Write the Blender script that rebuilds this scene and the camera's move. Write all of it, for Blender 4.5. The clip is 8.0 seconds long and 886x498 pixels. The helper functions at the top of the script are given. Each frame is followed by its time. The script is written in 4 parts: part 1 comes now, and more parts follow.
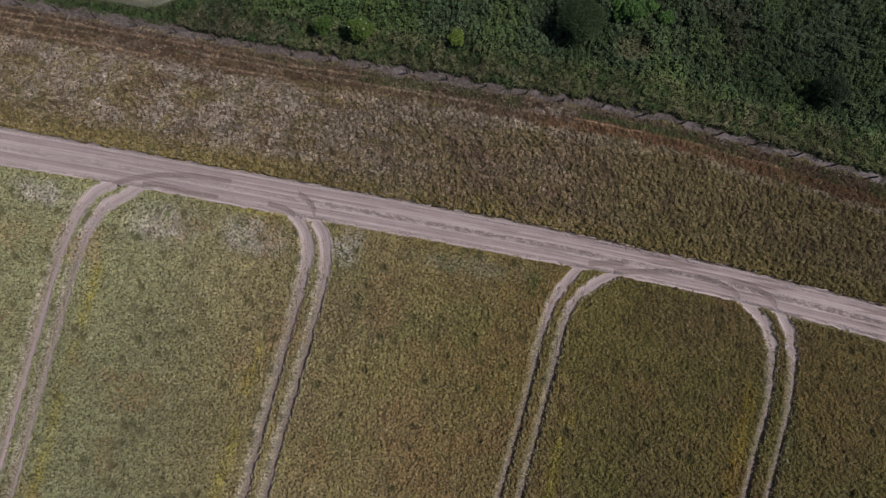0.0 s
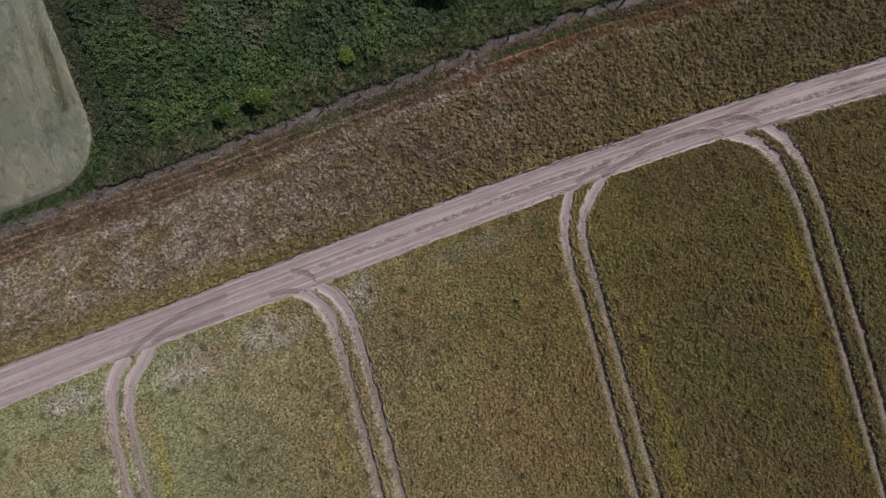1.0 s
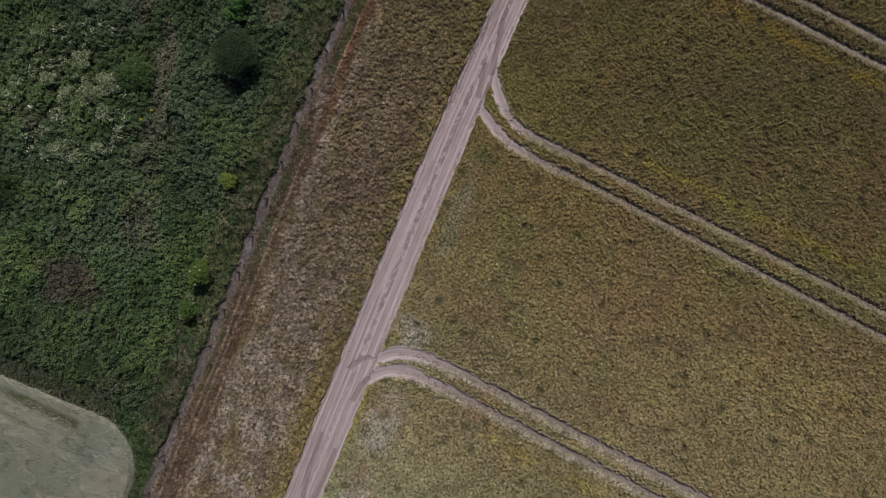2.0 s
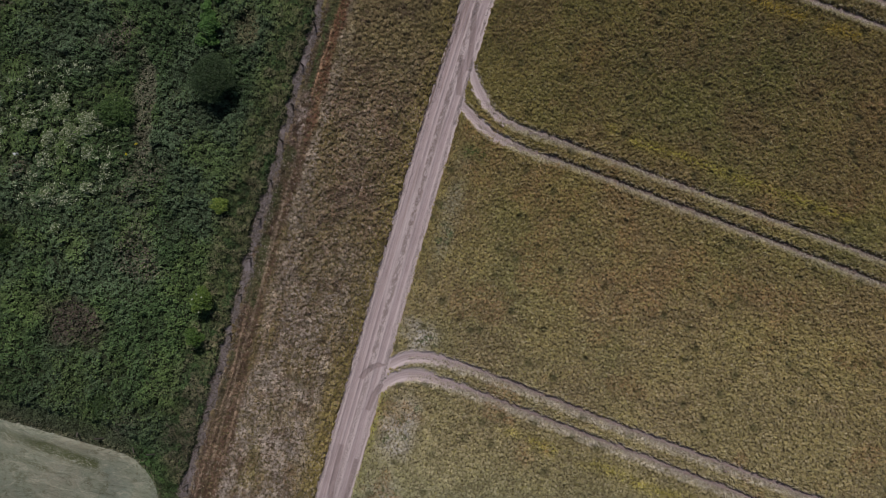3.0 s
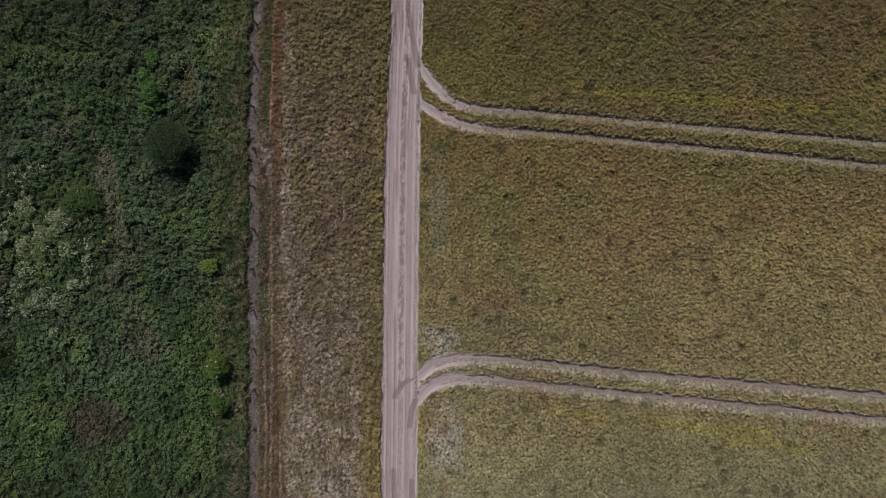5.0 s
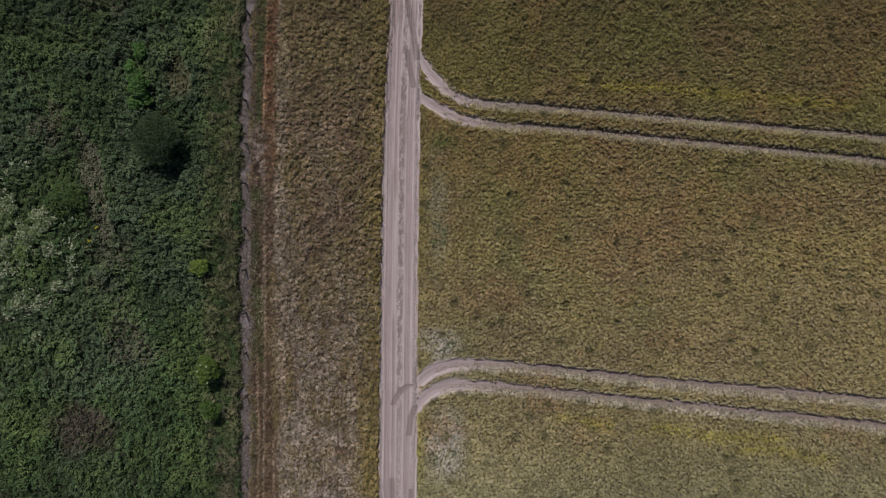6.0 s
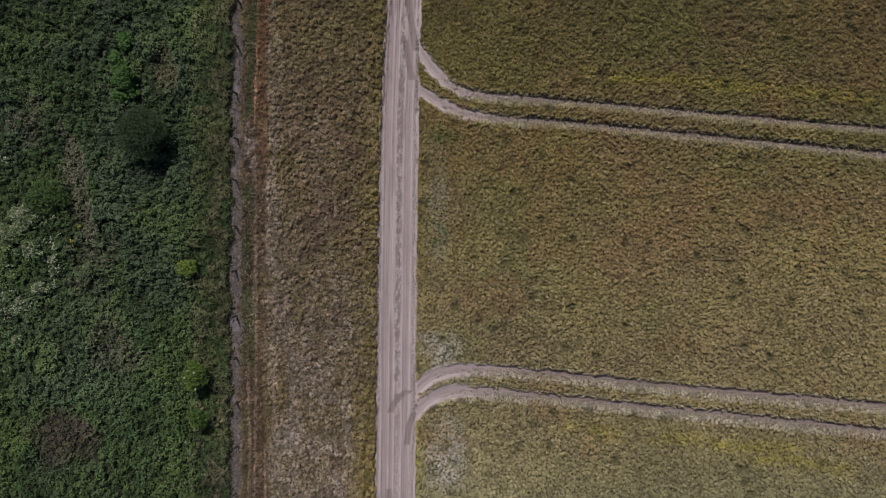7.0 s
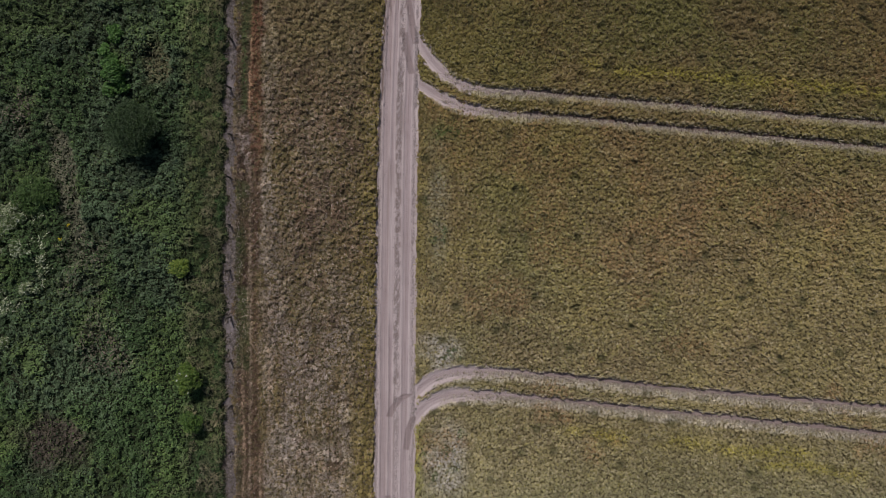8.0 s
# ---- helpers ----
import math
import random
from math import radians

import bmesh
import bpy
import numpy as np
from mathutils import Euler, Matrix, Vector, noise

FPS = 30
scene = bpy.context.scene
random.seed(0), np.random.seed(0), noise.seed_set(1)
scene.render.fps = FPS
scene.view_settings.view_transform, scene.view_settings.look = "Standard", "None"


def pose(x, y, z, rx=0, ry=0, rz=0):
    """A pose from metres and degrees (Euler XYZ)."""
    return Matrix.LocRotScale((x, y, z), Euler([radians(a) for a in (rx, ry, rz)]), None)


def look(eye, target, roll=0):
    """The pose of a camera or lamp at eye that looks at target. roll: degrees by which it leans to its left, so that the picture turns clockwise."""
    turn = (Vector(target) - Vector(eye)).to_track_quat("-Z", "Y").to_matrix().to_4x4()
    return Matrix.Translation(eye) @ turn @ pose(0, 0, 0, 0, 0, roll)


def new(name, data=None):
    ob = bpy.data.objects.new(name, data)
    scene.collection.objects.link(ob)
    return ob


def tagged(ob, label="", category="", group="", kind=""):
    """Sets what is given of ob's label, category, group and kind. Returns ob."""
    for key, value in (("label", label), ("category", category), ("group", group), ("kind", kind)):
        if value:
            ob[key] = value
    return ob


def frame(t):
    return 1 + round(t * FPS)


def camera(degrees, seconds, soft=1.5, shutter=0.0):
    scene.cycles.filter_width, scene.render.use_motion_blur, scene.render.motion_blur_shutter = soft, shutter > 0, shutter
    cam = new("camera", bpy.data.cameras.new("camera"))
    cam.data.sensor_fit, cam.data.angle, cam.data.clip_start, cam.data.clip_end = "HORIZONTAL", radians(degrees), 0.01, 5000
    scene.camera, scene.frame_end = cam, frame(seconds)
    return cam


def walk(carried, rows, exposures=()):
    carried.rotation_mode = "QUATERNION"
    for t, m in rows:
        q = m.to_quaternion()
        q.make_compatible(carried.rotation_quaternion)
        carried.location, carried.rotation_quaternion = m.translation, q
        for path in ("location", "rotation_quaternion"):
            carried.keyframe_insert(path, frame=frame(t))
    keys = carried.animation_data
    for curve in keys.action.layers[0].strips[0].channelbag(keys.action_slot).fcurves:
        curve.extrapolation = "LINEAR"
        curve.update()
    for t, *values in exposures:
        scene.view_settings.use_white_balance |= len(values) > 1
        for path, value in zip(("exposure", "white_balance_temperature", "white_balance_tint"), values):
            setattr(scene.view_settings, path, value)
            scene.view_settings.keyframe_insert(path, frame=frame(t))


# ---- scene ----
cam = camera(67.5, 8.0, soft=0.5)
PATH = [
    (0, pose(2.39, 0.65, 66.84, 0.15, -0.02, 99.88)),
    (0.2, pose(2.39, 0.64, 66.84, 0.14, -0.03, 99.85)),
    (0.4, pose(2.41, 0.60, 66.83, 0.12, -0.05, 99.70)),
    (0.5, pose(2.43, 0.38, 66.82, 0.07, -0.16, 97.15)),
    (0.6, pose(2.43, 0.30, 66.82, 0.02, -0.19, 93.45)),
    (0.7, pose(2.43, 0.31, 66.82, 0.00, -0.18, 86.75)),
    (0.8, pose(2.45, 0.31, 66.81, -0.02, -0.16, 81.70)),
    (0.9, pose(2.48, 0.31, 66.79, -0.03, -0.14, 76.80)),
    (1, pose(2.51, 0.30, 66.77, -0.05, -0.13, 69.00)),
    (1.1, pose(2.55, 0.26, 66.70, -0.06, -0.15, 62.90)),
    (1.2, pose(2.62, 0.20, 66.65, -0.08, -0.18, 52.40)),
    (1.3, pose(2.68, 0.16, 66.62, -0.09, -0.20, 45.50)),
    (1.4, pose(2.78, 0.12, 66.60, -0.10, -0.23, 39.40)),
    (1.5, pose(2.90, 0.09, 66.55, -0.11, -0.26, 33.35)),
    (1.6, pose(2.97, 0.07, 66.48, -0.11, -0.22, 30.60)),
    (1.7, pose(3.06, 0.05, 66.47, -0.11, -0.18, 27.70)),
    (2.1, pose(3.45, 0.09, 66.50, -0.09, -0.05, 20.80)),
    (2.45, pose(3.75, 0.12, 66.55, -0.07, 0.07, 18.20)),
    (2.8, pose(3.90, 0.14, 66.56, -0.05, 0.14, 16.55)),
    (3, pose(3.86, 0.17, 66.51, -0.06, 0.14, 15.40)),
    (3.2, pose(3.84, 0.16, 66.48, -0.06, 0.11, 14.90)),
    (3.5, pose(3.76, 0.14, 66.43, -0.07, 0.03, 9.17)),
    (3.8, pose(3.88, 0.15, 66.39, -0.08, 0.04, 3.55)),
    (4, pose(3.96, 0.15, 66.37, -0.08, 0.05, 1.40)),
    (4.2, pose(4.02, 0.16, 66.35, -0.08, 0.08, 0.34)),
    (4.5, pose(4.09, 0.18, 66.30, -0.09, 0.11, 0.15)),
    (4.7, pose(4.10, 0.18, 66.02, -0.08, 0.10, 0.12)),
    (5.8, pose(3.94, 0.15, 63.18, -0.04, 0.01, 0.11)),
    (6, pose(3.93, 0.14, 62.65, -0.03, 0.00, 0.14)),
    (6.5, pose(3.93, 0.07, 61.21, 0.04, -0.01, 0.16)),
    (7, pose(3.94, 0.06, 59.77, 0.04, -0.01, 0.14)),
    (7.5, pose(3.97, 0.04, 58.44, 0.08, 0.02, 0.15)),
    (7.8, pose(3.98, 0.03, 58.13, 0.02, 0.05, 0.13)),
    (8, pose(3.98, 0.03, 57.97, -0.01, 0.06, 0.12)),
]
EXPOSURE = -0.38
walk(cam, PATH, exposures=[(0, EXPOSURE), (8, EXPOSURE)])

# ---- light: a clear day, the sun a little west of north in the plan ----
SUN_ELEVATION, SUN_TURN = 52.0, -22.0
world = bpy.data.worlds.new("world")
scene.world = world
world.use_nodes = True
wn = world.node_tree
sky = wn.nodes.new("ShaderNodeTexSky")
sky.sky_type, sky.sun_disc = "NISHITA", False
sky.sun_elevation, sky.sun_rotation = radians(SUN_ELEVATION), radians(SUN_TURN)
wn.links.new(sky.outputs[0], wn.nodes["Background"].inputs[0])
wn.nodes["Background"].inputs[1].default_value = 0.055
sun = new("sun", bpy.data.lights.new("sun", "SUN"))
sun.data.energy, sun.data.angle, sun.data.color = 3.5, radians(0.6), (1.0, 0.955, 0.90)
sun_to = Vector((math.sin(radians(SUN_TURN)) * math.cos(radians(SUN_ELEVATION)),
                 math.cos(radians(SUN_TURN)) * math.cos(radians(SUN_ELEVATION)), math.sin(radians(SUN_ELEVATION))))
sun.matrix_world = look(sun_to * 200, (0, 0, 0))

# ---- arithmetic ----
rng = np.random.default_rng(7)


def lattice(i, j, seed, margin):
    """A random number from 0 to 2**32 for each cell of a grid: from a table where the grid is small."""
    def mixed(a, b):
        h = (a * 374761393 + b * 668265263 + seed * 974634777) & 0xFFFFFFFF
        h = ((h ^ (h >> 13)) * 1274126177) & 0xFFFFFFFF
        return h ^ (h >> 16)
    i0, i1, j0, j1 = i.min() - margin, i.max() + margin, j.min() - margin, j.max() + margin
    rows, cols = int(i1 - i0 + 1), int(j1 - j0 + 1)
    if rows * cols > i.size:
        return lambda di, dj: mixed(i + di, j + dj)
    table = mixed(np.arange(i0, i1 + 1)[:, None], np.arange(j0, j1 + 1)[None, :]).ravel()
    flat = (i - i0) * cols + (j - j0)
    return lambda di, dj: table[flat + (di * cols + dj)]


def vnoise(x, y, size, seed=0):
    """Smooth noise from 0 to 1 with cells of that size."""
    u, v = np.asarray(x) / size, np.asarray(y) / size
    i, j = np.floor(u).astype(np.int64), np.floor(v).astype(np.int64)
    f, g = u - i, v - j
    f, g = f * f * (3 - 2 * f), g * g * (3 - 2 * g)

    at = lattice(i, j, seed, 1)

    def cell(di, dj):
        return (at(di, dj) & 0xFFFF) / 65535.0
    return (cell(0, 0) * (1 - f) + cell(1, 0) * f) * (1 - g) + (cell(0, 1) * (1 - f) + cell(1, 1) * f) * g


def fbm(x, y, size, seed=0, octaves=3):
    total, weight, amount = 0.0, 0.0, 1.0
    for k in range(octaves):
        total = total + amount * vnoise(x, y, size / 2 ** k, seed + 17 * k)
        weight, amount = weight + amount, amount * 0.55
    return total / weight


def plants(x, y, cell, seed=0):
    """The nearest plant of a jittered planting: distance in cells, the way to it, and a number of its own."""
    u, v = np.asarray(x) / cell, np.asarray(y) / cell
    i0, j0 = np.floor(u).astype(np.int64), np.floor(v).astype(np.int64)
    at = lattice(i0, j0, seed, 1)
    best, bu, bv, own = np.full(u.shape, 9.0), np.zeros(u.shape), np.zeros(u.shape), np.zeros(u.shape)
    for di in (-1, 0, 1):
        for dj in (-1, 0, 1):
            h = at(di, dj)
            du, dv = i0 + di + (h & 0x3FF) / 1023.0 - u, j0 + dj + ((h >> 10) & 0x3FF) / 1023.0 - v
            d = np.hypot(du, dv)
            near_ = d < best
            best, bu, bv = np.where(near_, d, best), np.where(near_, du, bu), np.where(near_, dv, bv)
            own = np.where(near_, ((h >> 20) & 0xFF) / 255.0, own)
    return best, bu, bv, own


def step(a, b, v):
    """0 at a, 1 at b, smooth between."""
    s = np.clip((np.asarray(v, float) - a) / (b - a), 0, 1)
    return s * s * (3 - 2 * s)


def mix(a, b, f):
    return np.asarray(a) + (np.asarray(b) - np.asarray(a)) * np.asarray(f)[..., None]


# ---- the plan, in metres: y runs along the farm track, x across it ----
def line(pairs):
    a, b = np.array([p[0] for p in pairs], float), np.array([p[1] for p in pairs], float)
    fine = np.linspace(a[0], a[-1], 1200)
    val = np.interp(fine, a, b)
    k = np.hanning(61)
    k /= k.sum()
    pad = np.concatenate([2 * val[0] - val[30:0:-1], val, 2 * val[-1] - val[-2:-32:-1]])
    val = np.convolve(pad, k, "valid")
    s0, s1 = (val[1] - val[0]) / (fine[1] - fine[0]), (val[-1] - val[-40]) / (fine[-1] - fine[-40])

    def at(v):
        v = np.asarray(v, float)
        r = np.interp(v, fine, val)
        return r + np.where(v < fine[0], (v - fine[0]) * s0, 0) + np.where(v > fine[-1], (v - fine[-1]) * s1, 0)
    return at


road_w = line([(-60, -2.5), (-40, -2.15), (-30, -2.1), (-22, -2.05), (-12.6, -1.95), (0, -1.84), (12, -1.66), (17, -1.35),
               (22, -1.15), (30, -1.0), (36, -0.5), (42, -0.05), (46, 0.3), (60, 1.5)])
road_e = line([(-60, 2.1), (-45, 1.5), (-39, 1.35), (-27, 1.3), (-15, 1.48), (-8, 1.42), (0, 1.47), (12, 1.62), (22, 1.8),
               (30, 2.2), (36, 2.75), (42, 3.2), (46, 3.65), (60, 5.2)])
fence_x = line([(-60, -15.0), (-45, -14.9), (-25, -14.8), (-18, -14.65), (-2, -14.8), (10, -14.75), (17, -14.75), (22, -14.55),
                (28, -13.8), (34, -13.3), (40, -12.7), (44, -12.2), (60, -10.3)])
# the tractor's wheel lines through the crop, two to a pass
RUTS = [
    [(1.3, -33.0), (2.0, -34.4), (3.2, -35.4), (4.9, -36.2), (8.5, -37.1), (13.3, -37.7), (24, -38.8), (60, -42.2)],
    [(0.9, -30.2), (2.4, -31.8), (3.6, -33.5), (6.7, -34.9), (11.8, -35.6), (22.4, -36.7), (60, -40.3)],
    [(0.8, -13.3), (1.77, -12.3), (3.0, -11.3), (4.7, -10.8), (7.2, -10.64), (9.7, -10.7), (14.6, -11.1), (24.5, -12.2), (60, -15.3)],
    [(1.2, -15.0), (2.0, -14.0), (2.8, -13.3), (4.7, -12.67), (7.2, -12.62), (12.1, -13.0), (22, -14.0), (60, -17.8)],
    [(1.5, 18.6), (1.9, 17.8), (3.1, 16.1), (4.7, 14.7), (7.1, 13.95), (12.1, 13.68), (22, 12.85), (60, 9.5)],
    [(1.2, 14.9), (1.9, 14.4), (3.7, 13.2), (5.7, 12.35), (9.6, 11.88), (14.6, 11.6), (24.4, 10.62), (60, 7.2)],
    [(1.8, 30.8), (2.4, 31.8), (4.0, 34.0), (6.6, 35.2), (11.2, 35.6), (19, 34.95), (26, 34.45), (60, 31.5)],
    [(2.2, 34.7), (2.9, 35.5), (4.7, 36.6), (7.4, 37.4), (12, 37.75), (20.8, 37.1), (28, 36.6), (60, 33.6)],
]
RUT_LINES = [line(r) for r in RUTS]
RUT_START = [r[0][0] for r in RUTS]
RUT_WIDTH = [0.32, 0.23, 0.24, 0.25, 0.17, 0.19, 0.22, 0.22]
RUT_MOUTH = [0.52, 0.46, 0.52, 0.52, 0.38, 0.40, 0.46, 0.46]
# brown shade painted into each rut's floor, away from the track
RUT_SHADE = [0.08, 0.10, 0.60, 0.60, 0.85, 0.85, 0.65, 0.65]
CENTRE, REACH = (3.2, 0.2), 54.0


def rut_gap(x, y, edge=0.0):
    """How far a place lies outside the nearest wheel line's bare soil (below 0: on it)."""
    best = np.full(np.shape(x), 9.0)
    for k, at in enumerate(RUT_LINES):
        c = at(x)
        slope = (at(x + 0.05) - at(x - 0.05)) / 0.1
        half = RUT_WIDTH[k] + (RUT_MOUTH[k] - RUT_WIDTH[k]) * step(11, 2.6, x) + 0.26 * (vnoise(x, y, 0.35, 5 + k) - 0.5) + 0.10 * (vnoise(x, y, 1.7, 9 + k) - 0.5)
        d = np.abs(y - c) / np.sqrt(1 + slope * slope) - half
        best = np.minimum(best, np.where(x > RUT_START[k] - 0.2, d, 9.0))
    return best


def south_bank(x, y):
    """1 close by the southern side of a wheel line: beaten dusty stalks, tinted pale as sunlit."""
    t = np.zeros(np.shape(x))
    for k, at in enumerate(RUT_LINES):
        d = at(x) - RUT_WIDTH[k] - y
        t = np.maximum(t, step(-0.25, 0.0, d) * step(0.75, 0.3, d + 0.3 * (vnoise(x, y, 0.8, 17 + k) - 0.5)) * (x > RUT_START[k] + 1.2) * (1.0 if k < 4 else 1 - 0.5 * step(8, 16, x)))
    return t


def pale_edge(x, y):
    """Inside the pale cereal field: above 0, metres from its rounded corner."""
    px, py = x + 22.6, y + 34.0
    dx, dy = np.maximum(px / 6.0, 0), np.maximum(py / 5.9, 0)
    return (1 - np.sqrt(dx * dx + dy * dy)) * 6.0


# ---- materials ----
def shader(name):
    m = bpy.data.materials.new(name)
    m.use_nodes = True
    n = m.node_tree.nodes
    return m, m.node_tree, n["Principled BSDF"], n["Material Output"]


def node(tree, kind, **values):
    n = tree.nodes.new(kind)
    for k, v in values.items():
        n.inputs[k.replace("_", " ")].default_value = v
    return n


def math_node(tree, op, a, b=None):
    n = tree.nodes.new("ShaderNodeMath")
    n.operation = op
    for i, v in enumerate((a, b)):
        if v is None:
            continue
        if isinstance(v, (int, float)):
            n.inputs[i].default_value = v
        else:
            tree.links.new(v, n.inputs[i])
    return n.outputs[0]


def mix_colour(tree, f, a, b, blend="MIX"):
    n = tree.nodes.new("ShaderNodeMix")
    n.data_type, n.blend_type = "RGBA", blend
    for i, v in ((0, f), (6, a), (7, b)):
        if isinstance(v, (int, float)):
            n.inputs[i].default_value = v
        elif isinstance(v, tuple):
            n.inputs[i].default_value = (*v, 1)
        else:
            tree.links.new(v, n.inputs[i])
    return n.outputs[2]


def place(tree):
    return tree.nodes.new("ShaderNodeNewGeometry").outputs["Position"]


def noise_node(tree, scale, detail=4.0, rough=0.6):
    n = node(tree, "ShaderNodeTexNoise", Scale=scale, Detail=detail, Roughness=rough)
    tree.links.new(place(tree), n.inputs["Vector"])
    return n.outputs["Fac"]


def ramp(tree, f, lo, hi):
    n = tree.nodes.new("ShaderNodeMapRange")
    n.inputs[1].default_value, n.inputs[2].default_value = lo, hi
    tree.links.new(f, n.inputs[0])
    return n.outputs[0]


def attribute(tree, name):
    n = tree.nodes.new("ShaderNodeAttribute")
    n.attribute_name = name
    return n


def leaf_material(name, rough=0.55, through_light=0.22, gloss=0.3):
    """Leaves: the colour of each leaf comes from its tint, with blotches over it."""
    m, tree, bsdf, out = shader(name)
    tint = attribute(tree, "tint").outputs["Color"]
    blotch = ramp(tree, noise_node(tree, 9.0, 3.0), 0.3, 0.75)
    dark = mix_colour(tree, 1.0, tint, (0.72, 0.74, 0.70), "MULTIPLY")
    col = mix_colour(tree, blotch, tint, dark)
    tree.links.new(col, bsdf.inputs["Base Color"])
    bsdf.inputs["Roughness"].default_value = rough
    bsdf.inputs["Specular IOR Level"].default_value = gloss
    tr = tree.nodes.new("ShaderNodeBsdfTranslucent")
    tree.links.new(mix_colour(tree, 1.0, col, (1.0, 1.0, 0.7), "MULTIPLY"), tr.inputs["Color"])
    mx = tree.nodes.new("ShaderNodeMixShader")
    mx.inputs[0].default_value = through_light
    tree.links.new(bsdf.outputs[0], mx.inputs[1])
    tree.links.new(tr.outputs[0], mx.inputs[2])
    tree.links.new(mx.outputs[0], out.inputs["Surface"])
    return m


def earth_material(name, light, dark, grain=14.0, bump=0.6, tread=False):
    """Dry soil: two scales of tone, clods and, on driven parts, lug prints."""
    m, tree, bsdf, out = shader(name)
    broad, fine = noise_node(tree, 0.55, 5.0), noise_node(tree, grain, 6.0, 0.7)
    f = math_node(tree, "ADD", math_node(tree, "MULTIPLY", ramp(tree, broad, 0.3, 0.7), 0.5), math_node(tree, "MULTIPLY", ramp(tree, fine, 0.3, 0.72), 0.5))
    col = mix_colour(tree, f, dark, light)
    height = math_node(tree, "MULTIPLY", fine, 0.075)
    if tread:
        speck = ramp(tree, noise_node(tree, 5.0, 8.0, 0.75), 0.40, 0.62)
        col = mix_colour(tree, math_node(tree, "MULTIPLY", speck, 0.35), col, (0.66, 0.56, 0.56))
        mask = attribute(tree, "tread").outputs["Fac"]
        along, side = attribute(tree, "along").outputs["Fac"], attribute(tree, "side").outputs["Fac"]
        phase = math_node(tree, "ADD", along, math_node(tree, "MULTIPLY", math_node(tree, "ABSOLUTE", side), 0.75))
        phase = math_node(tree, "ADD", phase, math_node(tree, "MULTIPLY", noise_node(tree, 3.2, 3.0), 0.16))
        wave = math_node(tree, "SINE", math_node(tree, "MULTIPLY", phase, 2 * math.pi / 0.19))
        worn = ramp(tree, noise_node(tree, 1.7, 6.0, 0.75), 0.38, 0.62)
        lug = math_node(tree, "MULTIPLY", math_node(tree, "MULTIPLY", wave, mask), worn)
        height = math_node(tree, "ADD", height, math_node(tree, "MULTIPLY", lug, 0.034))
        stripe_at = tree.nodes.new("ShaderNodeCombineXYZ")
        tree.links.new(math_node(tree, "MULTIPLY", attribute(tree, "across").outputs["Fac"], 5.5), stripe_at.inputs[0])
        tree.links.new(math_node(tree, "MULTIPLY", along, 0.12), stripe_at.inputs[1])
        stripes = node(tree, "ShaderNodeTexNoise", Scale=1.0, Detail=5.0, Roughness=0.65)
        tree.links.new(stripe_at.outputs[0], stripes.inputs["Vector"])
        wide_at = tree.nodes.new("ShaderNodeCombineXYZ")
        tree.links.new(math_node(tree, "MULTIPLY", attribute(tree, "across").outputs["Fac"], 2.3), wide_at.inputs[0])
        tree.links.new(math_node(tree, "MULTIPLY", along, 0.05), wide_at.inputs[1])
        wide = node(tree, "ShaderNodeTexNoise", Scale=1.0, Detail=3.0, Roughness=0.6)
        tree.links.new(wide_at.outputs[0], wide.inputs["Vector"])
        streaks = ramp(tree, math_node(tree, "ADD", math_node(tree, "MULTIPLY", stripes.outputs["Fac"], 0.65), math_node(tree, "MULTIPLY", wide.outputs["Fac"], 0.35)), 0.38, 0.62)
        height = math_node(tree, "ADD", height, math_node(tree, "MULTIPLY", streaks, 0.03))
        col = mix_colour(tree, math_node(tree, "MULTIPLY", streaks, 0.55), mix_colour(tree, 1.0, col, (0.78, 0.75, 0.75), "MULTIPLY"), (0.72, 0.605, 0.61))
        # dark brown mask: soil stains, and shade painted in ruts and edge crease
        humus_shade = attribute(tree, "humus_shade").outputs["Fac"]
        col = mix_colour(tree, humus_shade, col, (0.15, 0.098, 0.078))
        packed = mix_colour(tree, 1.0, col, (0.80, 0.77, 0.775), "MULTIPLY")
        col = mix_colour(tree, math_node(tree, "MULTIPLY", mask, 0.8), col, packed)
    tree.links.new(col, bsdf.inputs["Base Color"])
    bsdf.inputs["Roughness"].default_value = 0.95
    bsdf.inputs["Specular IOR Level"].default_value = 0.15
    b = node(tree, "ShaderNodeBump", Strength=bump, Distance=1.0)
    tree.links.new(height, b.inputs["Height"])
    tree.links.new(b.outputs[0], bsdf.inputs["Normal"])
    return m


def mottled(name, a, b, c, scale=3.0, bump=0.4, rough=0.9):
    m, tree, bsdf, out = shader(name)
    broad, fine = noise_node(tree, scale * 0.1, 5.0), noise_node(tree, scale, 6.0, 0.7)
    col = mix_colour(tree, ramp(tree, fine, 0.35, 0.65), a, b)
    col = mix_colour(tree, math_node(tree, "MULTIPLY", ramp(tree, broad, 0.4, 0.7), 0.6), col, c)
    tree.links.new(col, bsdf.inputs["Base Color"])
    bsdf.inputs["Roughness"].default_value, bsdf.inputs["Specular IOR Level"].default_value = rough, 0.2
    bm = node(tree, "ShaderNodeBump", Strength=bump, Distance=0.3)
    tree.links.new(fine, bm.inputs["Height"])
    tree.links.new(bm.outputs[0], bsdf.inputs["Normal"])
    return m


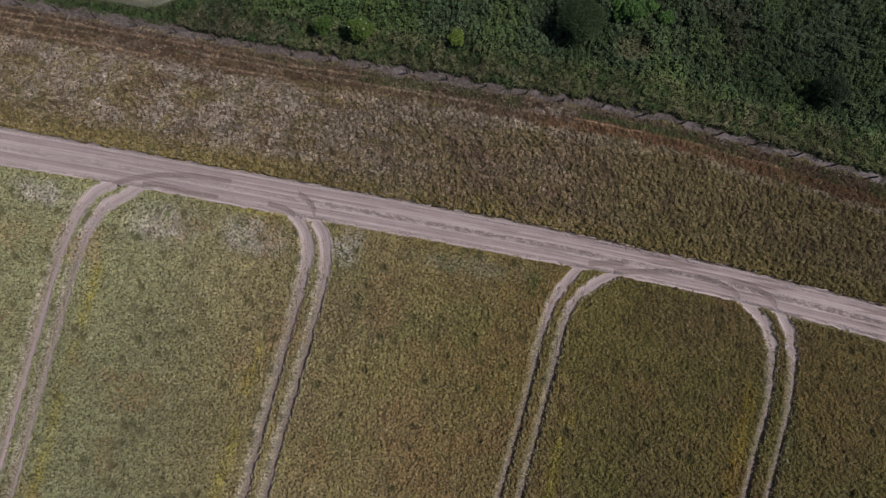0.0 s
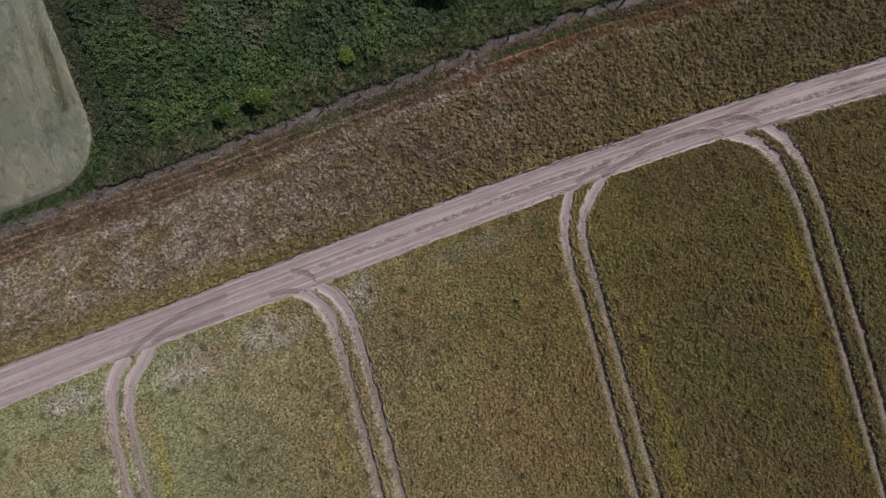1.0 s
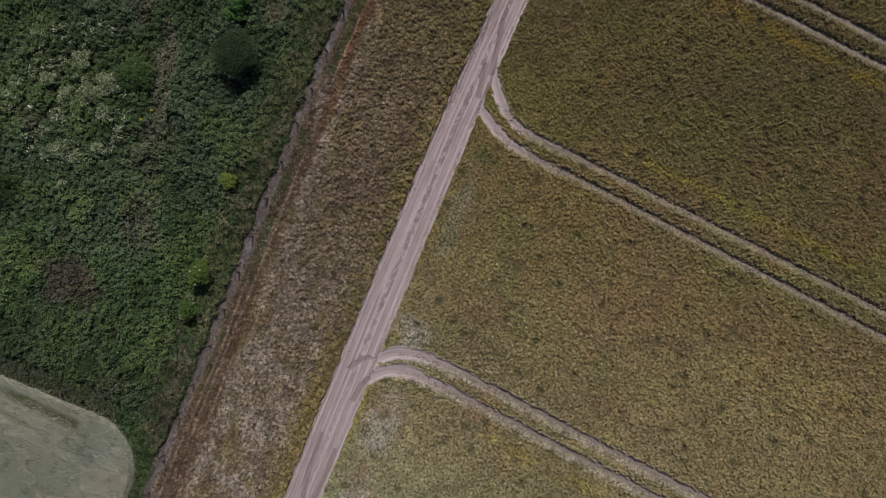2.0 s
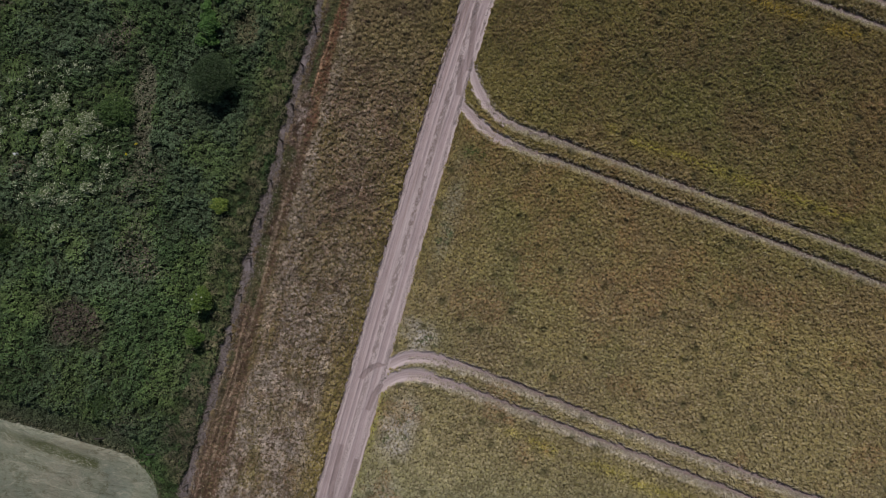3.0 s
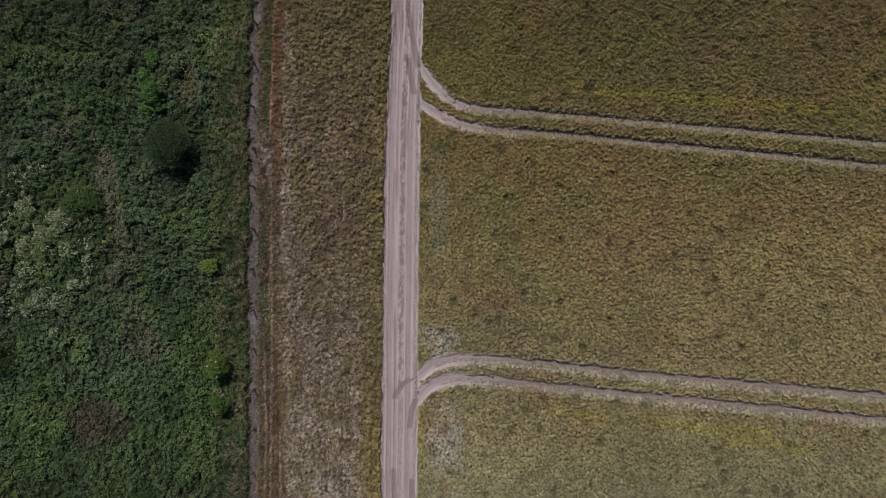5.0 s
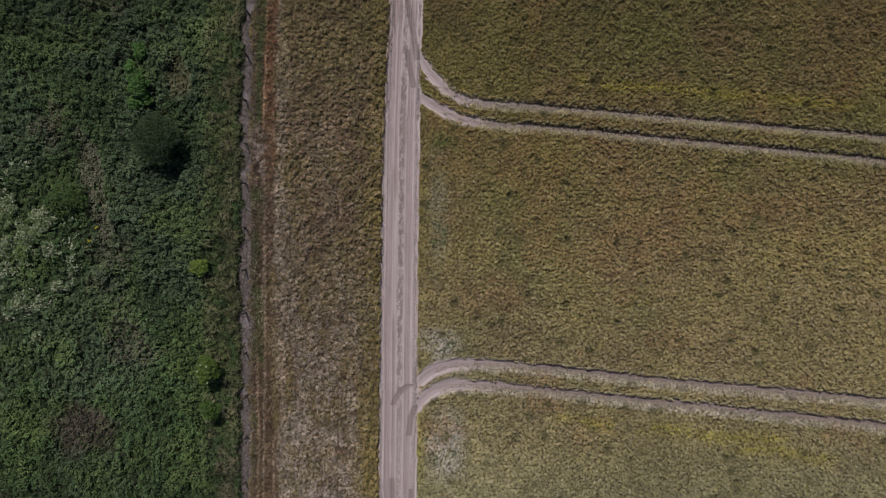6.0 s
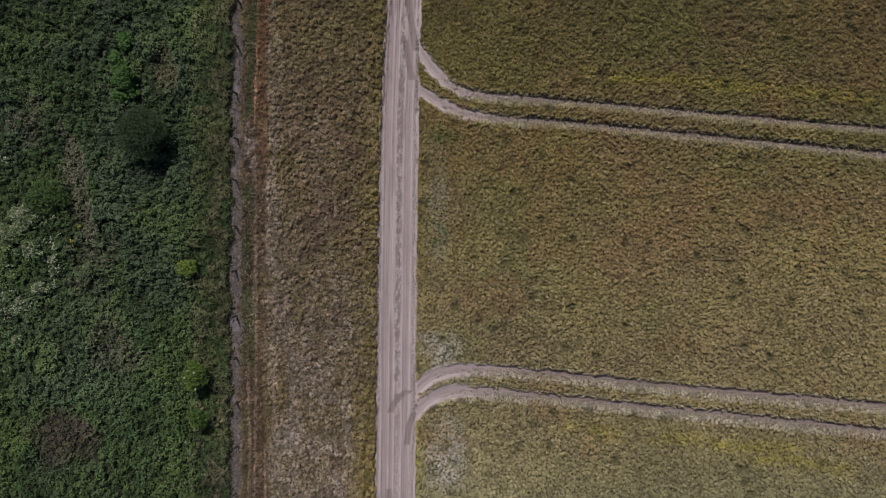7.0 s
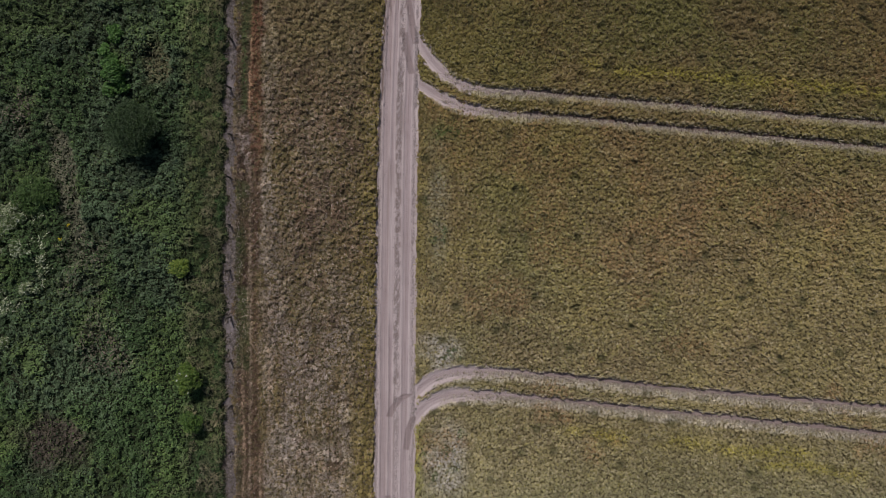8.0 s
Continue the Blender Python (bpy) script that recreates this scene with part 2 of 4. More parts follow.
M_CROP = leaf_material("crop_leaves")
M_STRAW = leaf_material("dry_grass", 0.7, 0.15, 0.2)
M_GREEN = leaf_material("green_leaves", 0.5, 0.25, 0.32)
M_ROAD = earth_material("track_earth", (0.69, 0.575, 0.58), (0.45, 0.362, 0.362), 11.0, 0.9, True)
M_DIRT = earth_material("dirt", (0.335, 0.285, 0.295), (0.11, 0.09, 0.09), 4.0, 1.4)
M_GROUND = mottled("field_soil", (0.15, 0.12, 0.09), (0.23, 0.185, 0.15), (0.12, 0.11, 0.06), 5.0)
# stem colours darkened to put the shade between plants into the base
M_CROP_BASE = mottled("shaded_crop_stems", (0.105, 0.085, 0.045), (0.18, 0.147, 0.078), (0.14, 0.115, 0.06), 6.0, 0.8)
M_GREEN_BASE = mottled("shaded_weed_stems", (0.020, 0.028, 0.013), (0.038, 0.05, 0.024), (0.05, 0.05, 0.03), 5.0, 0.8)
M_CEREAL = mottled("pale_cereal", (0.28, 0.293, 0.228), (0.325, 0.33, 0.262), (0.31, 0.29, 0.228), 1.6, 0.2)
M_WOOD = mottled("weathered_wood", (0.07, 0.058, 0.05), (0.16, 0.135, 0.115), (0.10, 0.085, 0.07), 30.0, 0.4)
M_BARK = mottled("bark", (0.07, 0.05, 0.035), (0.14, 0.11, 0.08), (0.10, 0.08, 0.06), 20.0, 0.5)
M_BAG = mottled("white_plastic", (0.78, 0.79, 0.80), (0.84, 0.85, 0.86), (0.7, 0.72, 0.74), 6.0, 0.2, 0.4)
M_CLOD = mottled("clod", (0.34, 0.275, 0.27), (0.48, 0.40, 0.395), (0.38, 0.31, 0.305), 14.0, 0.6)
M_STONE = mottled("stone", (0.24, 0.21, 0.19), (0.36, 0.32, 0.30), (0.30, 0.27, 0.25), 18.0, 0.5)


# ---- mesh builders ----
def mesh_from(name, verts, faces, material, values=None, face_values=None, smooth=False):
    """A mesh from arrays: verts (n, 3), faces (m, 4)."""
    me = bpy.data.meshes.new(name)
    verts, faces = np.asarray(verts, np.float32), np.asarray(faces, np.int32)
    me.vertices.add(len(verts))
    me.vertices.foreach_set("co", verts.ravel())
    me.loops.add(faces.size)
    me.loops.foreach_set("vertex_index", faces.ravel())
    me.polygons.add(len(faces))
    me.polygons.foreach_set("loop_start", np.arange(len(faces), dtype=np.int32) * faces.shape[1])
    for key, val in (values or {}).items():
        me.attributes.new(key, "FLOAT", "POINT").data.foreach_set("value", np.asarray(val, np.float32).ravel())
    for key, val in (face_values or {}).items():
        rgba = np.ones((len(faces), 4), np.float32)
        rgba[:, :3] = val
        me.attributes.new(key, "FLOAT_COLOR", "FACE").data.foreach_set("color", rgba.ravel())
    me.update(calc_edges=True)
    me.polygons.foreach_set("use_smooth", np.full(len(faces), smooth))
    me.materials.append(material)
    return me


def grid_faces(nx, ny):
    i = np.arange((nx - 1) * (ny - 1))
    a = (i // (ny - 1)) * ny + i % (ny - 1)
    return np.stack([a, a + ny, a + ny + 1, a + 1], 1)


def part(name, bm, material, parent, label=""):
    me = bpy.data.meshes.new(name)
    bm.to_mesh(me)
    bm.free()
    me.materials.append(material)
    ob = new(name, me)
    ob.parent = parent
    return tagged(ob, label)


def leaf_mesh(name, pos, length, width, turn, rise, roll, tint, material, blade=False):
    """One small cupped kite-shaped leaf, or a pointed blade, for each place."""
    n = len(pos)
    d = np.stack([np.cos(turn) * np.cos(rise), np.sin(turn) * np.cos(rise), np.sin(rise)], 1)
    flat = np.stack([-np.sin(turn), np.cos(turn), np.zeros(n)], 1)
    up = np.cross(d, flat)
    side = flat * np.cos(roll)[:, None] + up * np.sin(roll)[:, None]
    nor = np.cross(d, side)
    L, W = np.asarray(length)[:, None], np.asarray(width)[:, None]
    if blade:
        v = np.empty((n, 3, 3))
        v[:, 0] = pos - d * L * 0.5 - side * W * 0.5
        v[:, 1] = pos - d * L * 0.5 + side * W * 0.5
        v[:, 2] = pos + d * L * 0.5 - nor * L * 0.12
        return mesh_from(name, v.reshape(-1, 3), np.arange(3 * n).reshape(n, 3), material, face_values={"tint": tint})
    v = np.empty((n, 4, 3))
    v[:, 0] = pos - d * L * 0.5
    v[:, 1] = pos - side * W * 0.5 + nor * W * 0.12
    v[:, 2] = pos + d * L * 0.5 - nor * L * 0.10
    v[:, 3] = pos + side * W * 0.5 + nor * W * 0.12
    return mesh_from(name, v.reshape(-1, 3), np.arange(4 * n).reshape(n, 4), material, face_values={"tint": tint})


def scatter(density, keep, x0, x1, y0, y1):
    """Random places in a rectangle of the plan, kept with the chance keep(x, y)."""
    n = int(density * (x1 - x0) * (y1 - y0))
    x, y = rng.uniform(x0, x1, n), rng.uniform(y0, y1, n)
    far = np.hypot(x - CENTRE[0], y - CENTRE[1])
    ok = rng.random(n) < keep(x, y) * step(REACH + 8, REACH - 1, far)
    return x[ok], y[ok]


def between(a, b, n):
    return rng.uniform(a, b, n)


# ---- ground: one sheet to the horizon ----
def spread(lo, hi, pitch, far=2400.0):
    inner = np.arange(lo, hi + pitch / 2, pitch)
    out = pitch * 2 * 1.35 ** np.arange(60)
    out = np.cumsum(out)
    out = out[out < far]
    return np.concatenate([lo - out[::-1], inner, hi + out])


gx, gy = spread(-52, 60, 0.5), spread(-54, 54, 0.5)
GX, GY = np.meshgrid(gx, gy, indexing="ij")
GZ = -0.14 + 0.05 * fbm(GX, GY, 6.0, 3)
near = np.hypot(GX, GY) < 90
GZ = np.where(near, GZ, -0.12 + 2.5 * (fbm(GX, GY, 300.0, 8) - 0.5) * step(120, 700, np.hypot(GX, GY)))
ground = new("ground", mesh_from("ground", np.stack([GX, GY, GZ], -1).reshape(-1, 3), grid_faces(len(gx), len(gy)), M_GROUND, smooth=True))
tagged(ground, "brown field soil under crop and weeds, reaching the horizon", "ground", kind="structure")

# ---- the farm track ----
WHEELS = (-0.96, 0.86)
ry = np.concatenate([np.arange(-160, -56, 1.0), np.arange(-56, 56, 0.1), np.arange(56, 161, 1.0)])
ru = np.linspace(0, 1, 47)
RY, RU = np.meshgrid(ry, ru, indexing="ij")
ragged = 0.34 * (fbm(RY, 0 * RY, 0.9, 21, 4) - 0.5)
RW, RE = road_w(RY) - 0.22 + ragged, road_e(RY) + 0.22 - ragged
RX = RW + (RE - RW) * RU
mid = (road_w(RY) + road_e(RY)) / 2
off = RX - mid
wander = 0.10 * (vnoise(RY, 0 * RY, 9.0, 31) - 0.5)
tread, side = np.zeros_like(RX), np.zeros_like(RX)
along = RY.copy()
RZ = 0.05 * (fbm(RX, RY, 0.5, 41) - 0.5) + 0.03 * (fbm(RX, RY, 3.0, 43) - 0.5)
for w, half, deep in ((WHEELS[0], 0.32, 0.06), (WHEELS[1], 0.30, 0.06), (0.42, 0.20, 0.025), (-0.40, 0.18, 0.025)):
    s = off - w - wander
    inside = step(half, half * 0.75, np.abs(s))
    patchy = 1.0 if deep > 0.03 else step(0.45, 0.6, vnoise(RY, 0 * RY, 14.0, int(100 + 100 * w)))
    tread = np.maximum(tread, inside * patchy)
    side = np.where(inside * patchy > 0.02, s, side)
    RZ -= deep * inside * patchy
    RZ += 0.05 * np.exp(-((np.abs(s) - half - 0.06) / 0.07) ** 2) * patchy
mouth = step(1.2, 0.2, rut_gap(RX + 0.6, RY)) * (RU > 0.5)
RZ += 0.15 * step(0.40, 0.0, np.minimum(RX - RW, RE - RX)) * (0.4 + fbm(RX, RY, 0.9, 47)) * (1 - mouth)
RZ -= 0.05 * mouth * step(0.5, 0.0, RE - RX)
# wheel marks that swing from the crop onto the track
SWINGS = [[(-14.6, -0.75), (-13.9, -0.45), (-13.2, 0.1), (-12.6, 1.0)], [(-17.5, 0.75), (-15.8, 0.95), (-14.6, 1.4)],
          [(-21.5, -0.85), (-25.5, -0.75), (-29.0, -0.2), (-31.5, 0.6), (-33.3, 1.5)], [(-22.5, 1.0), (-26.0, 0.95), (-29.0, 0.75), (-30.3, 1.0)],
          [(24.0, 0.45), (21.5, 0.9), (19.5, 1.25), (18.0, 1.5)], [(19.0, 0.5), (17.0, 0.8), (15.4, 1.15)],
          [(26.5, 0.6), (28.5, 0.8), (30.0, 1.3), (31.0, 1.9)], [(30.0, 0.4), (32.0, 0.6), (33.6, 1.2), (34.9, 2.2)]]
pressed = np.zeros_like(RX)
for sw in SWINGS:
    pairs = sorted(sw)
    at = line(pairs)
    s = (RX - at(RY)) / np.sqrt(1 + ((at(RY + 0.05) - at(RY - 0.05)) / 0.1) ** 2)
    inside = step(0.30, 0.22, np.abs(s)) * (RY > pairs[0][0]) * (RY < pairs[-1][0])
    tread = np.maximum(tread, inside)
    side = np.where(inside > 0.05, s, side)
    RZ -= 0.03 * inside
    pressed = np.maximum(pressed, inside)
    RZ += 0.05 * np.exp(-((np.abs(s) - 0.32) / 0.06) ** 2) * (RY > pairs[0][0]) * (RY < pairs[-1][0])
RZ = np.where(np.minimum(RU, 1 - RU) < 0.001, np.where(mouth > 0.5, -0.09, -0.2), RZ)
grit = fbm(RX * 2.5, RY * 0.16, 0.9, 48)
stain_shade = 0.40 * step(0.60, 0.72, grit) * (0.12 + 0.88 * step(-4, 14, RY))
stain_shade = np.maximum(stain_shade, 0.58 * step(0.36, 0.16, np.abs(off - 0.12 - wander)) * step(0.44, 0.56, fbm(RX * 1.6, RY * 0.8, 0.34, 50)) * (0.25 + 0.75 * step(-20, -8, RY)))
# shadow line of the western edge ridge, painted as a dark crease
stain_shade = np.maximum(stain_shade, 0.95 * np.exp(-((RX - RW - 0.28) / 0.10) ** 2) * step(0.22, 0.45, vnoise(RY, 0 * RY, 2.2, 49)) * (0.3 + 0.7 * step(-6, 8, RY)))
stain_shade = np.maximum(stain_shade, 0.32 * pressed)
road = new("road", mesh_from("road", np.stack([RX, RY, RZ], -1).reshape(-1, 3), grid_faces(len(ry), len(ru)), M_ROAD,
                             {"tread": tread, "side": side, "along": along, "across": off, "humus_shade": stain_shade}, smooth=True))
tagged(road, "pale pinkish dry earth farm track with tractor tyre prints", "road", kind="structure")


def rut_strip(k):
    """A driven wheel line of bare earth through the crop."""
    at, x0 = RUT_LINES[k], RUT_START[k]
    xs = np.concatenate([np.arange(x0, 60, 0.10), np.arange(60, 150, 2.0)])
    ys = at(xs)
    tx, ty = np.gradient(xs), np.gradient(ys)
    ln = np.hypot(tx, ty)
    s = np.linspace(-0.80, 0.80, 19)
    A, S = np.meshgrid(np.cumsum(ln), s, indexing="ij")
    X, Y = xs[:, None] - (ty / ln)[:, None] * S, ys[:, None] + (tx / ln)[:, None] * S
    lug = step(0.33, 0.24, np.abs(S)) * step(40 if k < 2 else 18, 20 if k < 2 else 6, X)
    Z = 0.0 + 0.10 * step(0.25, 0.7, np.abs(S)) + 0.05 * (fbm(X, Y, 0.4, 60 + k) - 0.5) - 0.012 * lug
    Z -= 0.05 * step(0.5, 0.1, X - road_e(Y)) + 0.30 * step(0.12, -0.30, X - road_e(Y))
    lug = lug * (0.4 if k < 2 else 0.7)
    Z[:, 0] = Z[:, -1] = -0.2
    # rut floor browned beyond the mouth to colour the crop's shadow
    ob = new("wheel_rut", mesh_from("wheel_rut", np.stack([X, Y, Z], -1).reshape(-1, 3), grid_faces(len(xs), len(s)), M_ROAD,
                                    {"tread": lug, "side": S, "along": A, "across": S, "humus_shade": RUT_SHADE[k] * step(6, 15, X)}, smooth=True))
    tagged(ob, "bare pale earth tractor wheel line through the crop", "wheel rut", "tractor wheel lines", "structure")


for k in range(len(RUTS)):
    rut_strip(k)

# ---- the bare strip along the fence ----
dy_, du_ = np.concatenate([np.arange(-150, -56, 2.0), np.arange(-56, 56, 0.12), np.arange(56, 150, 2.0)]), np.linspace(-0.95, 1.0, 19)
DY, DU = np.meshgrid(dy_, du_, indexing="ij")
DX = fence_x(DY) + DU
DZ = -0.03 + 0.14 * (fbm(DX, DY, 0.7, 71, 4) - 0.5) - 0.05 * np.exp(-((DU - 0.05 - 0.3 * (vnoise(DY, 0 * DY, 3, 73) - 0.5)) / 0.08) ** 2)
DZ[:, 0] = DZ[:, -1] = -0.2
bare = new("bare_strip", mesh_from("bare_strip", np.stack([DX, DY, DZ], -1).reshape(-1, 3), grid_faces(len(dy_), len(du_)), M_DIRT, smooth=True))
tagged(bare, "greyish bare earth strip along the line of fence posts", "ground", kind="structure")

lx = between(-0.75, 0.95, 22000)
ly = between(-56, 56, 22000)
keep = fbm(lx, ly, 1.2, 75) + 0.2 * np.abs(lx) - 0.003 * ly > 0.40
lx, ly = lx[keep] + fence_x(ly[keep]), ly[keep]
n = len(lx)
tint = mix(np.tile((0.36, 0.30, 0.285), (n, 1)), (0.15, 0.115, 0.085), (rng.random(n) < 0.4).astype(float)) * between(0.6, 1.3, n)[:, None]
wisps = new("dry_grass", leaf_mesh("dry_grass", np.stack([lx, ly, between(0.02, 0.14, n)], 1), between(0.15, 0.4, n), between(0.03, 0.06, n),
                                   between(0, 6.283, n), rng.normal(0.3, 0.4, n), rng.normal(0, 0.4, n), tint, M_STRAW))
tagged(wisps, "wisps of dry grass on the bare strip", "dry grass", kind="stuff")

# ---- canopy heights ----
def crop_height(x, y):
    """Top of the crop east of the track."""
    f, _, _, own = plants(x, y, 0.31, 80)
    g, _, _, own2 = plants(x, y, 1.1, 82)
    h = 0.64 + 0.26 * (own - 0.5) - 0.25 * np.minimum(f, 1.0) ** 1.6 + 0.14 * (own2 - 0.5) - 0.10 * g + 0.10 * (fbm(x, y, 7.0, 83) - 0.5) - 0.22 * step(0.42, 0.15, g) * (own2 < 0.07)
    thin = thin_patch(x, y)
    h = h * (1 - 0.25 * thin)
    h = h * (0.62 + 0.38 * step(0.5, 15, x - road_e(y)))
    gap = np.minimum(rut_gap(x, y), x - road_e(y) - 0.34 * (fbm(x, y, 0.7, 85, 4) - 0.38))
    return h * step(-0.04, 0.28, gap), gap


def thin_patch(x, y):
    """Weedy grey places in the crop beside the track."""
    p = np.exp(-(((x - 3.6) / 2.0) ** 2 + ((y + 9.0) / 1.6) ** 2))
    p = np.maximum(p, np.exp(-(((x - 4.2) / 2.0) ** 2 + ((y + 18.5) / 3.5) ** 2)))
    p = np.maximum(p, 1.1 * np.exp(-(((x - 4.8) / 2.0) ** 2 + ((y + 27.5) / 3.2) ** 2)))
    p = np.maximum(p, 0.8 * np.exp(-(((x - 3.6) / 1.5) ** 2 + ((y + 40) / 3.5) ** 2)))
    p = np.maximum(p, 0.62 * np.exp(-(((x - 3.4) / 1.3) ** 2 + ((y - 4.0) / 7.0) ** 2)))
    return np.clip(p * (0.1 + 2.4 * fbm(x, y, 1.3, 87)) - 0.22, 0, 1)


def strip_height(x, y):
    """Top of the growth between the fence strip and the track."""
    u = x - fence_x(y)
    f, _, _, own = plants(x, y, 0.37, 90)
    soft_ = 1 - 0.3 * step(4, -18, y)
    h = 0.44 + (0.30 * (own - 0.5) - 0.34 * np.minimum(f, 1.0) ** 1.6) * soft_ + 0.14 * (fbm(x, y, 2.0, 91) - 0.5)
    h = h + 0.14 * step(-4.5, -2.5, x - road_w(y) + 1.0)
    h = h * (0.50 + 0.50 * step(1.7, 3.6, u)) + 0.10 * np.exp(-((u - 1.9) / 0.14) ** 2)
    gap = np.minimum(u - 0.40 - 0.9 * (fbm(x, y, 1.3, 93) - 0.5), road_w(y) - x - 0.34 * (fbm(x, y, 0.7, 95, 4) - 0.38))
    return np.maximum(h, 0.08) * step(-0.02, 0.15, gap), gap


def weed_height(x, y):
    """Top of the green growth west of the fence."""
    u = fence_x(y) - x
    f, _, _, own = plants(x, y, 0.42, 100)
    g, _, _, own2 = plants(x + 0.6 * vnoise(x, y, 1.0, 99), y, 1.9, 102)
    h = 1.25 + 0.40 * (own - 0.5) - 0.52 * np.minimum(f, 1.0) ** 1.6 + 0.65 * (own2 - 0.5) - 0.60 * np.minimum(g, 1.0) ** 1.6 + 0.4 * (fbm(x, y, 9, 105) - 0.5)
    low = step(5.2 + 0.8 * step(14, 26, y), 3.2 + 0.8 * step(14, 26, y), u + 1.5 * (fbm(x, y, 4.0, 107) - 0.5))
    tus, _, _, own3 = plants(x, y, 0.85, 104)
    h = h + (0.56 + 0.22 * (own - 0.5) - 0.20 * f + 0.42 * (own3 - 0.5) - 0.25 * tus - h) * low * 0.85
    h = h + 0.35 * step(0.25, 0.5, u) * step(1.3, 0.8, u) * vnoise(x, y, 1.4, 108)
    rim = step(-2.9, -1.9, pale_edge(x, y) - 0.8 * (fbm(x, y, 2.0, 109) - 0.5))
    h = h * (1 - 0.78 * rim)
    patch = brown_patch(x, y)
    h = h * (1 - 0.5 * patch)
    gap = np.minimum(u - 0.36 - 1.1 * (fbm(x, y, 0.9, 111, 4) - 0.5), -pale_edge(x, y) + 0.15)
    return np.maximum(h, 0.12) * step(-0.02, 0.2, gap), gap


def brown_patch(x, y):
    d = np.hypot((x + 29.7) / 3.4, (y + 16.7) / 3.2) + 0.9 * (fbm(x, y, 1.6, 113) - 0.5)
    e = np.hypot((x + 28.5 + 0.15 * (y - 5)) / 1.4, (y - 5.5) / 6.0) + 1.1 * (fbm(x, y, 1.8, 115) - 0.5)
    f = np.hypot((x + 42.5) / 2.6, (y + 14.5) / 3.0) + 0.9 * (fbm(x, y, 1.8, 117) - 0.5)
    d = np.minimum(d, np.hypot((x + 20.8) / 1.3, (y - 16.0) / 2.4) + 0.6 * (fbm(x, y, 1.0, 119) - 0.5))
    return np.maximum(np.maximum(0.9 * step(1.2, 0.6, d), 0.75 * step(1.05, 0.6, e)), 0.7 * step(1.05, 0.7, f))


def canopy(name, heights, x0, x1, y0, y1, pitch, share, material, parent=None):
    """The closed growth under the leaves."""
    xs, ys = np.arange(x0, x1 + pitch / 2, pitch), np.arange(y0, y1 + pitch / 2, pitch)
    X, Y = np.meshgrid(xs, ys, indexing="ij")
    h, gap = heights(X, Y)
    Z = h * share - 0.10
    F = grid_faces(len(xs), len(ys))
    keep = (gap.ravel()[F] > -0.4).any(1)
    F = F[keep]
    used = np.unique(F)
    back = np.zeros(X.size, np.int64)
    back[used] = np.arange(len(used))
    V = np.stack([X, Y, Z], -1).reshape(-1, 3)[used]
    ob = new(name, mesh_from(name, V, back[F], material, smooth=True))
    ob.parent = parent
    return ob


def droop(x, y, cell, seed, up=0.45, down=1.25, loose=0.33):
    """Leaves stand in the middle of a plant and hang outwards at its edge."""
    f, du, dv, _ = plants(x, y, cell, seed)
    return np.arctan2(-dv, -du) + rng.normal(0, 0.7, len(x)), up - down * f + rng.normal(0, loose, len(x))


# ---- the crop east of the track ----
def streak(x, y):
    """Yellowed rows a little way off the wheel lines."""
    t = np.zeros(np.shape(x))
    for k, away, lo, hi in ((1, 2.1, 8, 40), (3, -2.5, 13, 38), (4, 2.5, 12, 44), (6, -2.0, 9, 46), (3, -3.6, 30, 42)):
        d = y - RUT_LINES[k](x) - away - 0.5 * (vnoise(x, 0 * x, 5.0, 121 + k) - 0.5)
        t = np.maximum(t, np.exp(-(d / (0.7 if k == 6 else 0.6)) ** 2) * step(lo, lo + 3, x) * step(hi, hi - 3, x) * step(0.20 if k == 6 else 0.30, 0.44 if k == 6 else 0.52, fbm(x, y, 3.0, 123 + k)))
    return t


